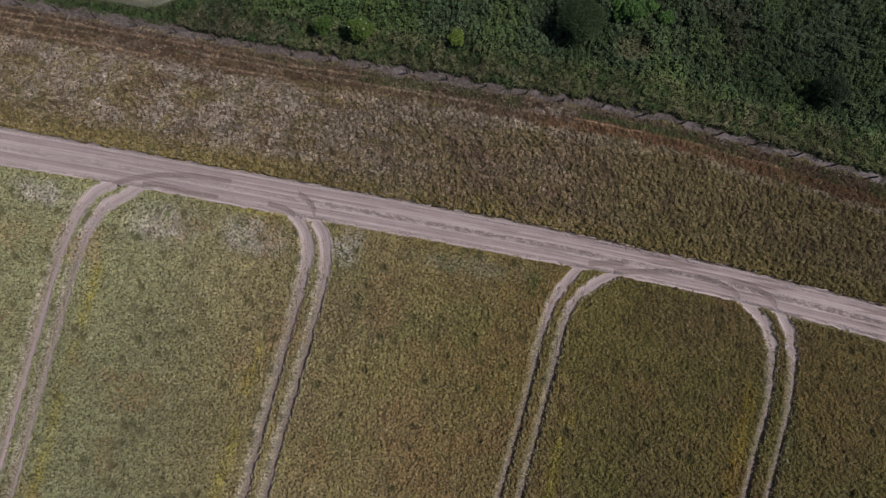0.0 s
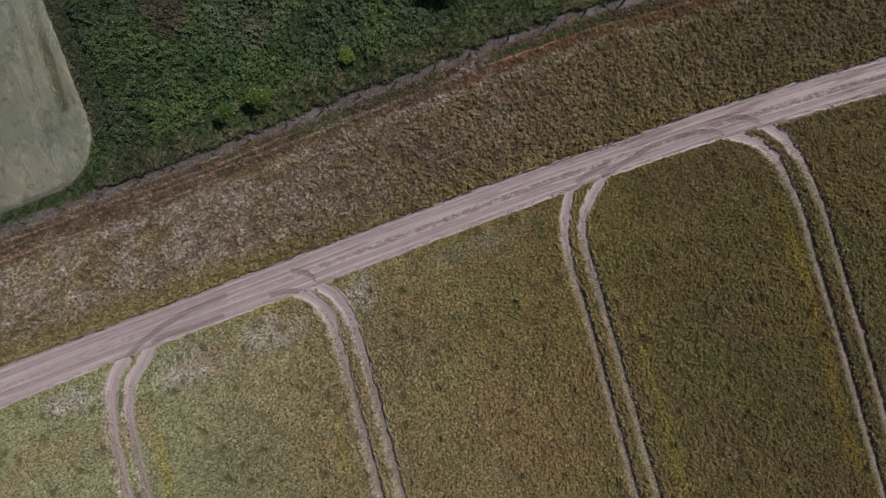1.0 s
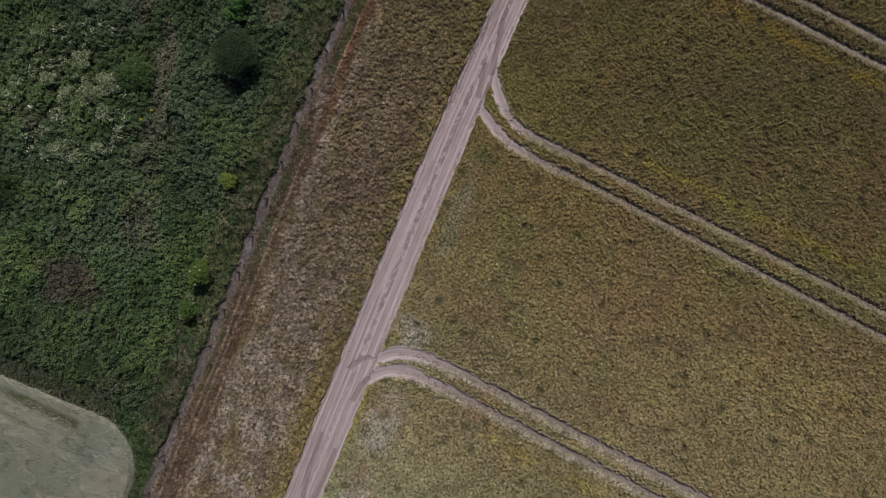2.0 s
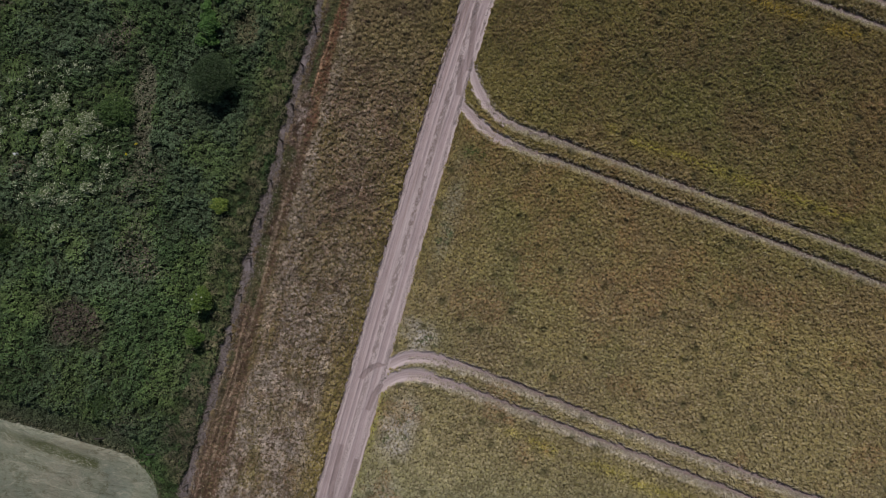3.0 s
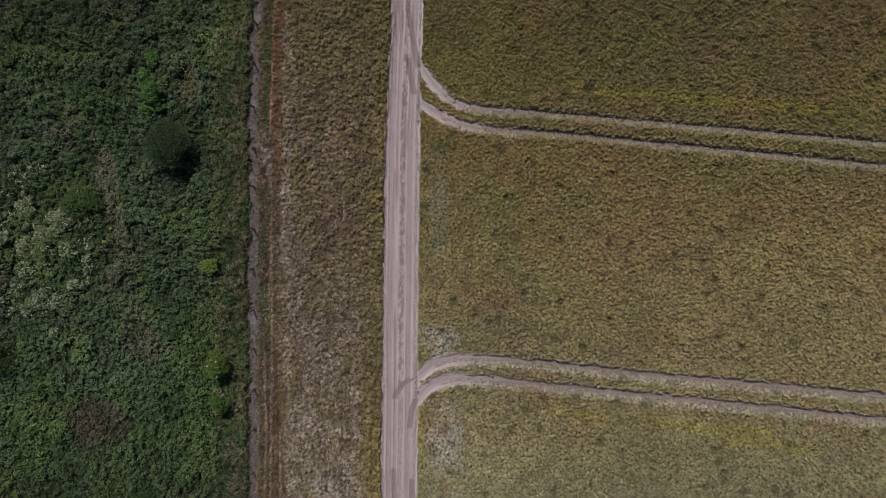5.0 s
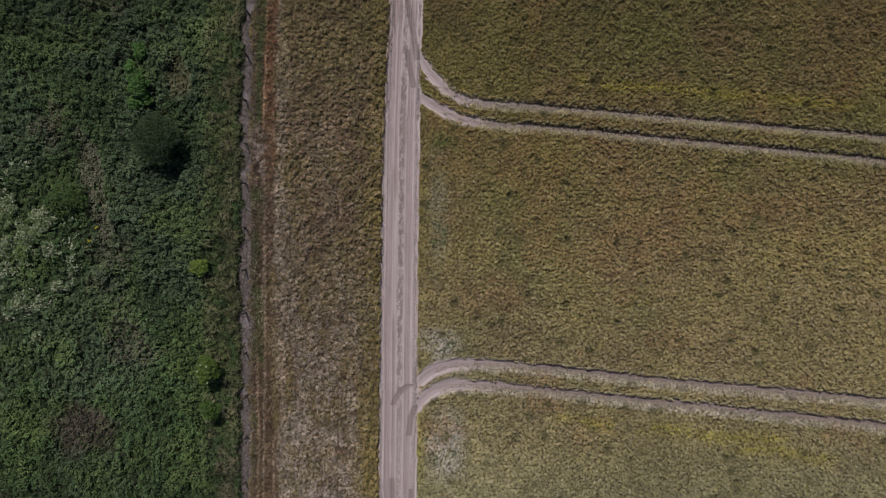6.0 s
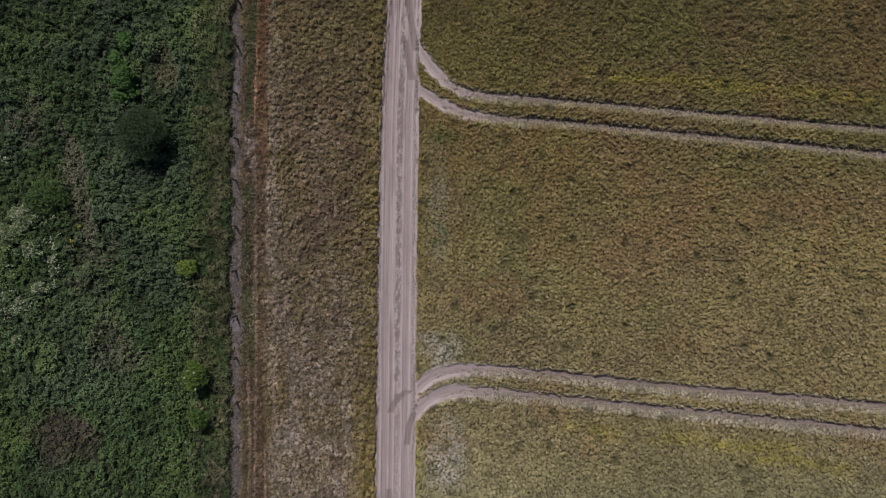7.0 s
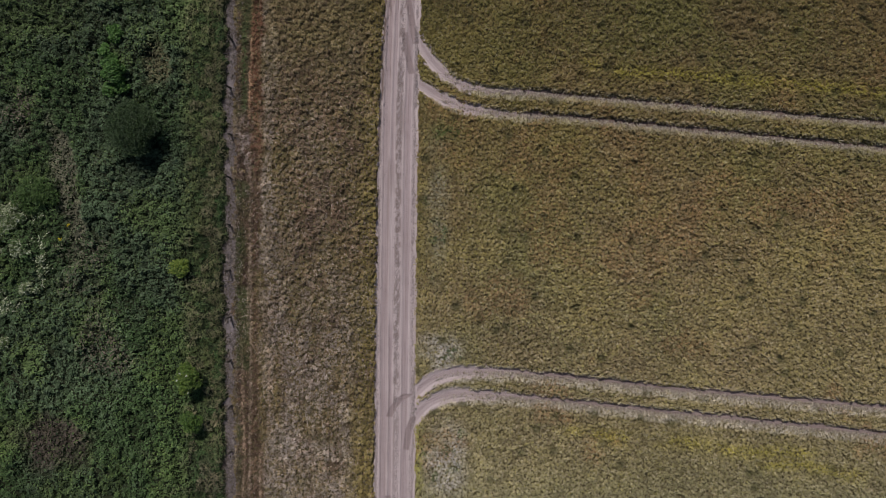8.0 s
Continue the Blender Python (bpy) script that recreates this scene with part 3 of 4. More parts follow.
def crop_tint(x, y, gap):
    n = len(x)
    olive, green, brown, straw = (0.375, 0.285, 0.105), (0.225, 0.21, 0.075), (0.31, 0.20, 0.11), (0.54, 0.455, 0.315)
    # riper southwards; the gradient also paints in the sun's hot-spot brightening
    ripe_hotspot = step(34, -36, y + 10 * (fbm(x, y, 20, 129) - 0.5))
    c = mix(np.tile(olive, (n, 1)), green, step(0.42, 0.75, fbm(x, y, 11, 131) + 0.35 * (rng.random(n) - 0.5) + 0.10 - 0.2 * ripe_hotspot) * 0.75)
    c = mix(c, brown, step(0.45, 0.75, fbm(x, y, 5, 133) + 0.5 * (rng.random(n) - 0.5) + 0.10 - 0.2 * ripe_hotspot) * 0.75)
    c = mix(c, (0.385, 0.325, 0.185), ripe_hotspot ** 1.5 * 0.75)
    c = mix(c, (0.33, 0.345, 0.19), step(-14, -32, y) * 0.75)
    c = mix(c, straw, (rng.random(n) < 0.05 + 0.17 * ripe_hotspot) * 0.6)
    gold = mix(np.tile((0.48, 0.40, 0.085), (n, 1)), (0.54, 0.375, 0.06), step(24, 30, y))
    c = mix(c, gold, streak(x, y) * (rng.random(n) < 0.64) * 0.9)
    c = mix(c, (0.42, 0.36, 0.10), (rng.random(n) < 0.04) * 0.8)
    verge = step(1.2, 0.1, x - road_e(y)) * step(0.42, 0.62, fbm(x, y, 1.3, 137))
    c = mix(c, (0.40, 0.35, 0.10), verge * 0.45 * (rng.random(n) < 0.6))
    thin = thin_patch(x, y)
    c = mix(c, mix(np.tile((0.57, 0.505, 0.445), (n, 1)), (0.40, 0.355, 0.27), step(-6, -2, y)), np.minimum(1, 1.1 * thin) * (rng.random(n) < 0.75))
    c = mix(c, (0.15, 0.185, 0.085), step(0.05, 0.3, thin) * step(0.58, 0.68, fbm(x, y, 0.8, 88)) * (rng.random(n) < 0.45))
    # dust plus painted sunlight on the flank that faces the sun
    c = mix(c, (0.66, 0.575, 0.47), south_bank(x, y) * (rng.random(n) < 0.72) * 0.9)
    c = mix(c, (0.60, 0.52, 0.44), step(0.40, 0.04, gap) * step(1.9, 3.5, x) * (rng.random(n) < 0.48 + 0.22 * step(14, 5, x)) * 0.85)
    c = mix(c, (0.15, 0.19, 0.065), np.exp(-(((x - 4.2) / 1.5) ** 2 + ((y - 10.2) / 0.9) ** 2)) * (rng.random(n) < 0.7))
    c = mix(c, (0.44, 0.41, 0.11), step(1.1, 0.2, x - road_e(y)) * np.exp(-((y + 18.5) / 3.0) ** 2) * (rng.random(n) < 0.7))
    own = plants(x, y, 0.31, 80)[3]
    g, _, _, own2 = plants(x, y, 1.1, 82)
    # shadow specks painted on the few plants sunk below the canopy
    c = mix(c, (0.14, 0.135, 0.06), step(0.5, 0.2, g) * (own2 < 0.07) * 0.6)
    broad = 0.90 + 0.20 * fbm(x, y, 4.0, 139)
    middle = 1 + 0.14 * np.exp(-((y - 3) / 12) ** 2) - 0.17 * step(-10, -26, y) * step(8, 20, x)
    warm = mix(np.tile((1.0, 1.0, 1.0), (n, 1)), (1.0, 1.0, 1.0), step(-22, -8, y) * (1 - thin))
    c = mix(c, (0.40, 0.43, 0.28), np.exp(-((y - RUT_LINES[7](x) - 0.9) / 0.4) ** 2) * step(14, 17, x) * step(31, 27, x) * step(0.45, 0.6, fbm(x, y, 0.9, 138)) * (rng.random(n) < 0.6))
    foxy = step(0.60, 0.72, fbm(x, y, 4.2, 135)) * (rng.random(n) < 0.35)
    c = mix(c, (0.42, 0.24, 0.12), foxy * 0.7)
    return 1.08 * mix(np.tile((0.99, 1.0, 1.06), (n, 1)), (0.985, 1.0, 0.92), step(-10, 18, y)) * warm * c * ((0.80 + 0.40 * own) * (0.90 + 0.20 * own2) * between(0.90, 1.10, n) * (0.74 + 0.48 * ripe_hotspot) * broad * middle)[:, None]


cx, cy = scatter(250, lambda x, y: (x > road_e(y) - 0.1).astype(float), 0.5, 62, -58, 60)
h, gap = crop_height(cx, cy)
ok = (gap > 0.02) & (rng.random(len(cx)) > 0.36 * step(0.45, 0.75, plants(cx, cy, 0.31, 80)[0]))
cx, cy, h, gap = cx[ok], cy[ok], h[ok], gap[ok]
n = len(cx)
pos = np.stack([cx, cy, h * (1 - 0.5 * rng.random(n) ** 1.6) - 0.02], 1)
size = between(0.7, 1.3, n)
turn, rise = droop(cx, cy, 0.31, 80, 0.38, 0.95, 0.42)
bank = south_bank(cx, cy)
combed = bank * (rng.random(n) < 0.8) > 0.4
turn, rise = np.where(combed, 1.57 + rng.normal(0, 0.3, n), turn), np.where(combed, rng.normal(0.3, 0.3, n), rise)
long_, thin_ = np.where(combed, 1.35, 1.0), np.where(combed, 0.6, 1.0)
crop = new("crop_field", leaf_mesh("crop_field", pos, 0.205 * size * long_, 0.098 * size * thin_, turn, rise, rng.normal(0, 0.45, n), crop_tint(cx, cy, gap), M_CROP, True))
tagged(crop, "dense olive-brown ripening broadleaf crop cut by tractor wheel lines", "crop", kind="stuff")
ux, uy = [], []
for k, at in enumerate(RUT_LINES):
    x = RUT_START[k] + 2.5 + (56 - RUT_START[k]) * rng.random(9000)
    x = x[rng.random(len(x)) < 0.15 + (0.85 if k < 2 else 0.5 if k < 4 else 0.28) * step(5, 13, x)]
    ux.append(x)
    uy.append(at(x) - RUT_WIDTH[k] + between(-0.22, 0.20, len(x)) + 0.25 * rng.random(len(x)) * step(13, 6, x))
ux, uy = np.concatenate(ux), np.concatenate(uy)
n = len(ux)
# dusty stalks, their pale colour also standing for sun on this edge
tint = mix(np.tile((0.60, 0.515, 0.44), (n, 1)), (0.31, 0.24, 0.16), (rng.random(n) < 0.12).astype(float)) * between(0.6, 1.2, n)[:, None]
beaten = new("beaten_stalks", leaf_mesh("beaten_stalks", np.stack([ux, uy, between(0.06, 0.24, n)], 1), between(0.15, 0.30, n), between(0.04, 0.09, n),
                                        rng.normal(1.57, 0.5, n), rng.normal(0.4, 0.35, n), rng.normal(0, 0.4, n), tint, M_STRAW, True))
beaten.parent = crop
tagged(beaten, "dusty stalks beaten down along the wheel lines, tinted sunlit pale", kind="stuff")
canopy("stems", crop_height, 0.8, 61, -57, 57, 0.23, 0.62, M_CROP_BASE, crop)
canopy("outer_crop", crop_height, 61, 241, -180, 180, 3.0, 1.0, M_CROP_BASE, crop)

# ---- the growth between track and fence ----
def strip_tint(x, y, u):
    n = len(x)
    olive, brown, grey, yellow = (0.24, 0.18, 0.085), (0.235, 0.155, 0.105), (0.385, 0.32, 0.268), (0.275, 0.22, 0.072)
    c = mix(np.tile(olive, (n, 1)), brown, step(0.38, 0.65, fbm(x, y, 2.6, 141) + 0.4 * (rng.random(n) - 0.5)) * 0.9)
    c = mix(c, (0.15, 0.155, 0.065), (rng.random(n) < 0.16) * 0.8)
    south = step(14, -20, y)
    dry = step(0.44, 0.70, fbm(x * 1.8, y * 0.45, 2.4, 143) + 0.20 * south - 0.08 + 0.30 * np.exp(-((u - 3.6) / 0.5) ** 2))
    dry = dry * (1 - 0.65 * step(-10, 0, y) * step(3.6, 4.8, u))
    north = step(8, 24, y)
    pale = mix(np.tile(grey, (n, 1)), (0.335, 0.275, 0.155), north)
    c = mix(c, (0.225, 0.185, 0.075), north * 0.5)
    c = mix(c, pale, dry * (rng.random(n) < 0.50))
    c = mix(c, pale, (rng.random(n) < 0.12 + 0.02 * south) * 0.85)
    bleached = step(0.50, 0.64, fbm(x * 1.9, y * 0.42, 1.5, 144) + 0.10 * step(-6, -26, y) + 0.05 * np.exp(-((u - 5.5) / 2.5) ** 2) - 0.06) * step(4, -14, y)
    c = mix(c, (0.43, 0.36, 0.30), bleached * (rng.random(n) < 0.52) * 0.85)
    for yc in (-42.5, -36.0, -28.8, -23.0, -17.5):
        band = np.exp(-((y - yc + 0.25 * (x + 8.0) + 1.6 * (fbm(x, y, 2.5, 142) - 0.5)) / 0.95) ** 2) * step(2.9, 4.0, u) * step(11.5, 9.0, u)
        c = mix(c, (0.50, 0.43, 0.37), band * step(0.36, 0.56, fbm(x, y, 0.9, 140)) * (rng.random(n) < 0.75) * (0.9 if yc < -20 else 0.6))
    c = mix(c, (0.145, 0.10, 0.07), step(0.60, 0.72, fbm(x, y, 1.1, 146)) * (rng.random(n) < 0.6) * 0.8)
    c = mix(c, yellow, step(-2.8, -0.6, x - road_w(y) + 1.2 * (fbm(x, y, 2.0, 145) - 0.5)) * (rng.random(n) < 0.5))
    c = mix(c, (0.285, 0.225, 0.085), step(-3.2, -0.8, x - road_w(y) + 1.2 * (fbm(x, y, 2.0, 145) - 0.5)) * step(-10, -20, y) * (rng.random(n) < 0.55))
    c = mix(c, (0.27, 0.225, 0.10), step(-14, -26, y) * step(0.45, 0.65, fbm(x, y, 1.8, 148)) * (rng.random(n) < 0.45))
    wide = 0.5 * step(-18, -26, y) - 0.35 * step(2, -2, y) * step(-18, -14, y)
    rust = step(1.70, 1.92, u + 0.25 * (vnoise(x, y, 0.9, 150) - 0.5)) * step(3.15 + wide, 2.65 + wide, u + 0.8 * (fbm(x, y, 1.5, 147) - 0.5))
    rust = rust * (0.72 + 0.28 * step(0.30, 0.60, vnoise(x * 0.6, y, 2.8, 152)))
    straw_row = np.exp(-((u - 3.15 + 0.6 * (vnoise(y, 0 * y, 5.0, 154) - 0.5)) / 0.35) ** 2) * step(-14, -9, y) * step(0.35, 0.6, fbm(x, y * 0.5, 1.1, 156))
    c = mix(c, (0.43, 0.355, 0.27), straw_row * (rng.random(n) < 0.6))
    c = mix(c, mix(np.tile((0.205, 0.104, 0.062), (n, 1)), (0.155, 0.098, 0.066), step(12, 2, y)), rust * (rng.random(n) < 0.80))
    rank = step(0.45, 0.75, u) * step(1.95, 1.70, u)
    c = mix(c, mix(np.tile((0.135, 0.088, 0.062), (n, 1)), (0.10, 0.108, 0.048), step(0.42, 0.62, fbm(x, y, 2.5, 149)) * step(-26, -14, y)), rank * (rng.random(n) < 0.85))
    tongue = np.exp(-(((u - 1.4) / 0.6) ** 2 + ((y - 9.0) / 2.3) ** 2)) * step(0.30, 0.5, fbm(x, y, 0.8, 158))
    c = mix(c, (0.42, 0.345, 0.30), np.minimum(1.0, 1.3 * tongue) * (rng.random(n) < 0.75))
    c = mix(c, (0.085, 0.12, 0.045), np.exp(-((u - 1.3) / 0.3) ** 2) * step(11.4, 12.4, y) * step(21, 19, y) * (rng.random(n) < 0.8))
    seam = np.exp(-((u - 1.80 - 0.25 * (vnoise(y, 0 * y, 4.0, 151) - 0.5)) / 0.08) ** 2)
    seam = seam * np.maximum(step(0.40, 0.62, vnoise(y, 0 * y, 5.0, 153)) * 0.7, step(10.8, 11.6, y) * step(18.8, 17.8, y))
    seam = np.maximum(seam, 0.7 * np.exp(-((u - 1.95 - 0.2 * (vnoise(y, 0 * y, 4.0, 159) - 0.5)) / 0.09) ** 2) * step(-15, -13, y) * step(3, 1, y))
    c = mix(c, mix(np.tile((0.43, 0.335, 0.24), (n, 1)), (0.54, 0.34, 0.21), step(5, 9, y)), seam * 0.9)
    for at_, wide_ in ((1.15, 0.10), (2.85, 0.12), (3.5, 0.14)):
        ridge = np.exp(-((u - at_ - 0.4 * (vnoise(y, 0 * y, 6.0, int(155 + 10 * at_)) - 0.5)) / wide_) ** 2) * step(0.38, 0.6, vnoise(y, 0 * y, 7.0, int(255 + 10 * at_)))
        c = mix(c, (0.46, 0.335, 0.235), ridge * step(-4, -14, y) * 0.7)
    own, tuft = plants(x, y, 0.37, 90)[3], plants(x, y, 0.95, 98)[3]
    return c * (1.10 * (0.72 + 0.56 * own) * (0.82 + 0.36 * tuft) * between(0.88, 1.12, n) * (0.98 + 0.09 * np.exp(-((y - 9) / 8) ** 2) - 0.19 * step(25, 40, y) + 0.15 * step(-3, -20, y)))[:, None] * np.array((1.03, 1.0, 1.05))


sx, sy = scatter(240, lambda x, y: ((x < road_w(y) + 0.1) & (x > fence_x(y) + 0.05)).astype(float), -16.5, 2.5, -58, 60)
h, gap = strip_height(sx, sy)
ok = (gap > 0.0) & (rng.random(len(sx)) > 0.50 * step(0.42, 0.72, plants(sx, sy, 0.37, 90)[0]))
sx, sy, h = sx[ok], sy[ok], h[ok]
su = sx - fence_x(sy)
n = len(sx)
pos = np.stack([sx, sy, h * (1 - 0.55 * rng.random(n) ** 1.5)], 1)
blade = step(4.2, 2.8, su + rng.normal(0, 0.6, n)) > 0.5
size = between(0.7, 1.3, n)
turn, rise = droop(sx, sy, 0.37, 90, 0.40, 1.0, 0.42)
strip = new("field_margin", leaf_mesh("field_margin", pos, np.where(blade, 0.32, 0.22) * size, np.where(blade, 0.06, 0.095) * size,
                                      turn, rise, rng.normal(0, 0.35, n), strip_tint(sx, sy, su), M_STRAW, True))
tagged(strip, "patchy brown, straw and rust-coloured field margin beside the track", "field margin", kind="stuff")
canopy("stems", strip_height, -16.5, 2.5, -57, 57, 0.28, 0.7, M_CROP_BASE, strip)

# ---- the green growth west of the fence ----
def weed_tint(x, y, u, low):
    n = len(x)
    dark, blue, light = (0.068, 0.108, 0.036), (0.092, 0.128, 0.062), (0.130, 0.178, 0.050)
    a = fbm(x, y, 5.0, 161) + 0.25 * (rng.random(n) - 0.5)
    c = mix(np.tile(dark, (n, 1)), blue, step(0.42, 0.62, a))
    c = mix(c, light, step(0.50, 0.66, fbm(x, y, 3.2, 163) + 0.35 * (rng.random(n) - 0.5)) * 0.7)
    c = mix(c, (0.145, 0.165, 0.062), step(4.6, 3.0, u + 1.6 * (fbm(x, y, 3.0, 164) - 0.5)) * (0.35 + 0.65 * step(-16, -8, y)) * (rng.random(n) < 0.75))
    c = mix(c, (0.185, 0.165, 0.085), step(2.8, 1.4, u + 1.6 * (fbm(x, y, 3.0, 165) - 0.5)) * (rng.random(n) < 0.5))
    c = mix(c, (0.16, 0.13, 0.09), step(0.60, 0.72, fbm(x, y, 6.5, 167)) * (rng.random(n) < 0.45))
    c = mix(c, mix(np.tile((0.105, 0.074, 0.058), (n, 1)), mix(np.tile((0.20, 0.17, 0.115), (n, 1)), (0.15, 0.13, 0.065), step(12.5, 13.5, y) * step(-24, -22, x)), step(-4, -1, y)), brown_patch(x, y) * (rng.random(n) < 0.85))
    own3 = plants(x, y, 0.85, 104)[3]
    fringe = step(4.4, 2.6, u)
    c = mix(c, (0.235, 0.20, 0.115), fringe * step(0.62, 0.9, own3 + 0.5 * (fbm(x, y, 1.6, 106) - 0.5)) * (rng.random(n) < 0.6))
    c = mix(c, (0.07, 0.115, 0.04), fringe * step(0.35, 0.12, own3) * (rng.random(n) < 0.7))
    rim = step(-3.2, -0.6, pale_edge(x, y))
    lush = step(-22.5, -19.5, x + 1.0 * (fbm(x, y, 3.0, 168) - 0.5))
    c = mix(c, mix(np.tile((0.085, 0.092, 0.048), (n, 1)), (0.070, 0.135, 0.034), lush), rim * 0.8)
    c = mix(c, (0.19, 0.175, 0.10), step(-0.9, -0.1, pale_edge(x, y) - 0.6 * (fbm(x, y, 1.6, 166) - 0.5)) * (rng.random(n) < 0.5))
    own, own2 = plants(x, y, 0.42, 100)[3], plants(x + 0.6 * vnoise(x, y, 1.0, 99), y, 1.9, 102)[3]
    return c * ((0.52 + 0.66 * own + 0.38 * own2) * between(0.72, 1.4, n) * (0.72 + 0.56 * fbm(x, y, 8.0, 169)) * (1 - 0.16 * np.exp(-((x + 21.0) / 4.0) ** 2 - ((y - 3.0) / 8.0) ** 2)) * (1 - 0.40 * step(13, 24, y) * step(3.5, 6.5, u)) * (1 + 0.25 * step(16, 26, y) * step(6, 3.5, u)) * 1.16 * (1 + 0.28 * step(-6, -13, y) * step(-24, -19, y) - 0.12 * step(-19, -24, y)) * (1 + 0.04 * step(-26, -31, x) * step(4, 12, y) - 0.14 * step(-26, -29, x) * step(-4, -8, y) * step(-24, -18, y)))[:, None] * 1.02 * np.array((0.98, 1.0, 1.12))


wx, wy = scatter(165, lambda x, y: ((x < fence_x(y) - 0.1) & (pale_edge(x, y) < 0.2)).astype(float), -60, -9, -58, 60)
h, gap = weed_height(wx, wy)
ok = (gap > 0.0) & (rng.random(len(wx)) > 0.6 * step(0.45, 0.75, plants(wx, wy, 0.42, 100)[0]))
wx, wy, h = wx[ok], wy[ok], h[ok]
wu = fence_x(wy) - wx
n = len(wx)
pos = np.stack([wx, wy, h * (1 - 0.40 * rng.random(n) ** 1.5)], 1)
blade = step(4.0, 2.8, wu + rng.normal(0, 0.5, n)) > 0.5
size = between(0.65, 1.35, n)
turn, rise = droop(wx, wy, 0.42, 100)
weeds = new("weeds", leaf_mesh("weeds", pos, np.where(blade, 0.34, 0.22) * size, np.where(blade, 0.05, 0.115) * size,
                               turn, rise, rng.normal(0, 0.35, n), weed_tint(wx, wy, wu, h), M_GREEN))
tagged(weeds, "dense dark green brambles, nettles and rough grass", "undergrowth", kind="stuff")
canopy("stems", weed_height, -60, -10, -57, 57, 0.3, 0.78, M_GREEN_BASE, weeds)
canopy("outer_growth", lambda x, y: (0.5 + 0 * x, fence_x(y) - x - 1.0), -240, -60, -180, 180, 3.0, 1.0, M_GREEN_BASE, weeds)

# ---- the pale cereal field ----
def cereal_height(x, y):
    e = pale_edge(x, y)
    lodged = step(0.50, 0.62, fbm(x * 0.7 + y * 0.5, y * 1.3 - x * 0.5, 4.0, 171))
    furrow = np.exp(-((y + 29.6 + 0.06 * (x + 29.7)) / 0.55) ** 2) * step(-23.2, -24.2, x)
    return (0.55 - 0.16 * lodged - 0.22 * furrow + 0.06 * (fbm(x, y, 0.8, 173) - 0.5)) * step(-0.1, 0.5, e), e


px_, py_ = scatter(150, lambda x, y: (pale_edge(x, y) > 0).astype(float), -48, -14, -52, -27)
h, gap = cereal_height(px_, py_)
n = len(px_)
flow = 2.2 + 2.0 * fbm(px_, py_, 6.0, 175)
c = mix(np.tile((0.345, 0.36, 0.285), (n, 1)), (0.40, 0.375, 0.30), step(0.50, 0.75, fbm(px_, py_, 3.0, 177)))
furrow = np.exp(-((py_ + 29.6 + 0.06 * (px_ + 29.7)) / 0.6) ** 2) * step(-23.2, -24.2, px_) * (0.45 + 0.55 * step(-33, -29, px_))
furrow = np.maximum(furrow, 0.3 * np.exp(-((py_ + 31.5 + 0.06 * (px_ + 29.7)) / 0.35) ** 2) * step(-27, -29, px_))
c = mix(c, (0.27, 0.29, 0.21), step(0.5, 0.75, fbm(px_, py_, 2.2, 179)) * 0.4)
c = mix(c, (0.40, 0.345, 0.265), step(0.52, 0.66, fbm(px_ + 0.4 * py_, py_ * 1.6, 5.5, 178)) * 0.55)
c = mix(c, (0.30, 0.345, 0.30), step(0.54, 0.68, fbm(px_, py_, 4.5, 182)) * 0.6)
swirl = fbm(px_ * 0.8 + py_ * 0.5, py_ * 2.2 - px_ * 0.4, 3.4, 184)
c = mix(c, (0.52, 0.49, 0.40), np.exp(-((swirl - 0.52) / 0.018) ** 2) * 0.75)
c = mix(c, (0.20, 0.205, 0.135), np.exp(-((swirl - 0.43) / 0.016) ** 2) * 0.55)
c = mix(c, (0.22, 0.22, 0.15), step(0.66, 0.74, fbm(px_, py_, 0.9, 186)) * 0.6)
rim_ = np.exp(-((np.abs(py_ + 29.6 + 0.06 * (px_ + 29.7)) - 0.75) / 0.16) ** 2) * step(-22.6, -23.6, px_)
c = mix(c, (0.54, 0.51, 0.42), rim_ * 0.7 * (rng.random(n) < 0.6))
c = mix(c, (0.155, 0.165, 0.085), np.minimum(1, 1.25 * furrow)) * (0.88 * between(0.86, 1.12, n))[:, None]
cereal = new("cereal_field", leaf_mesh("cereal_field", np.stack([px_, py_, h * 0.97 - 0.055 + between(-0.008, 0.012, n)], 1), between(0.2, 0.4, n), between(0.04, 0.08, n),
                                       flow + rng.normal(0, 0.3, n), rng.normal(0.02, 0.04, n), rng.normal(0, 0.05, n), c, M_STRAW))
tagged(cereal, "smooth pale grey-green cereal crop with lodged swirls and rounded corner", "cereal crop", kind="stuff")
canopy("stems", cereal_height, -60, -14, -57, -27, 0.3, 0.97, M_CEREAL, cereal)
canopy("outer_cereal", cereal_height, -90, -15, -180, -57, 3.0, 1.0, M_CEREAL, cereal)


# ---- bushes and small trees ----
def tube(bm, a, b, r0, r1, sides=6):
    a, b = Vector(a), Vector(b)
    q = (b - a).to_track_quat("Z", "Y").to_matrix()
    rings = []
    for p, r in ((a, r0), (b, r1)):
        rings.append([bm.verts.new(p + q @ Vector((r * math.cos(2 * math.pi * i / sides), r * math.sin(2 * math.pi * i / sides), 0))) for i in range(sides)])
    for i in range(sides):
        bm.faces.new((rings[0][i], rings[0][(i + 1) % sides], rings[1][(i + 1) % sides], rings[1][i]))
    bm.faces.new(rings[1])


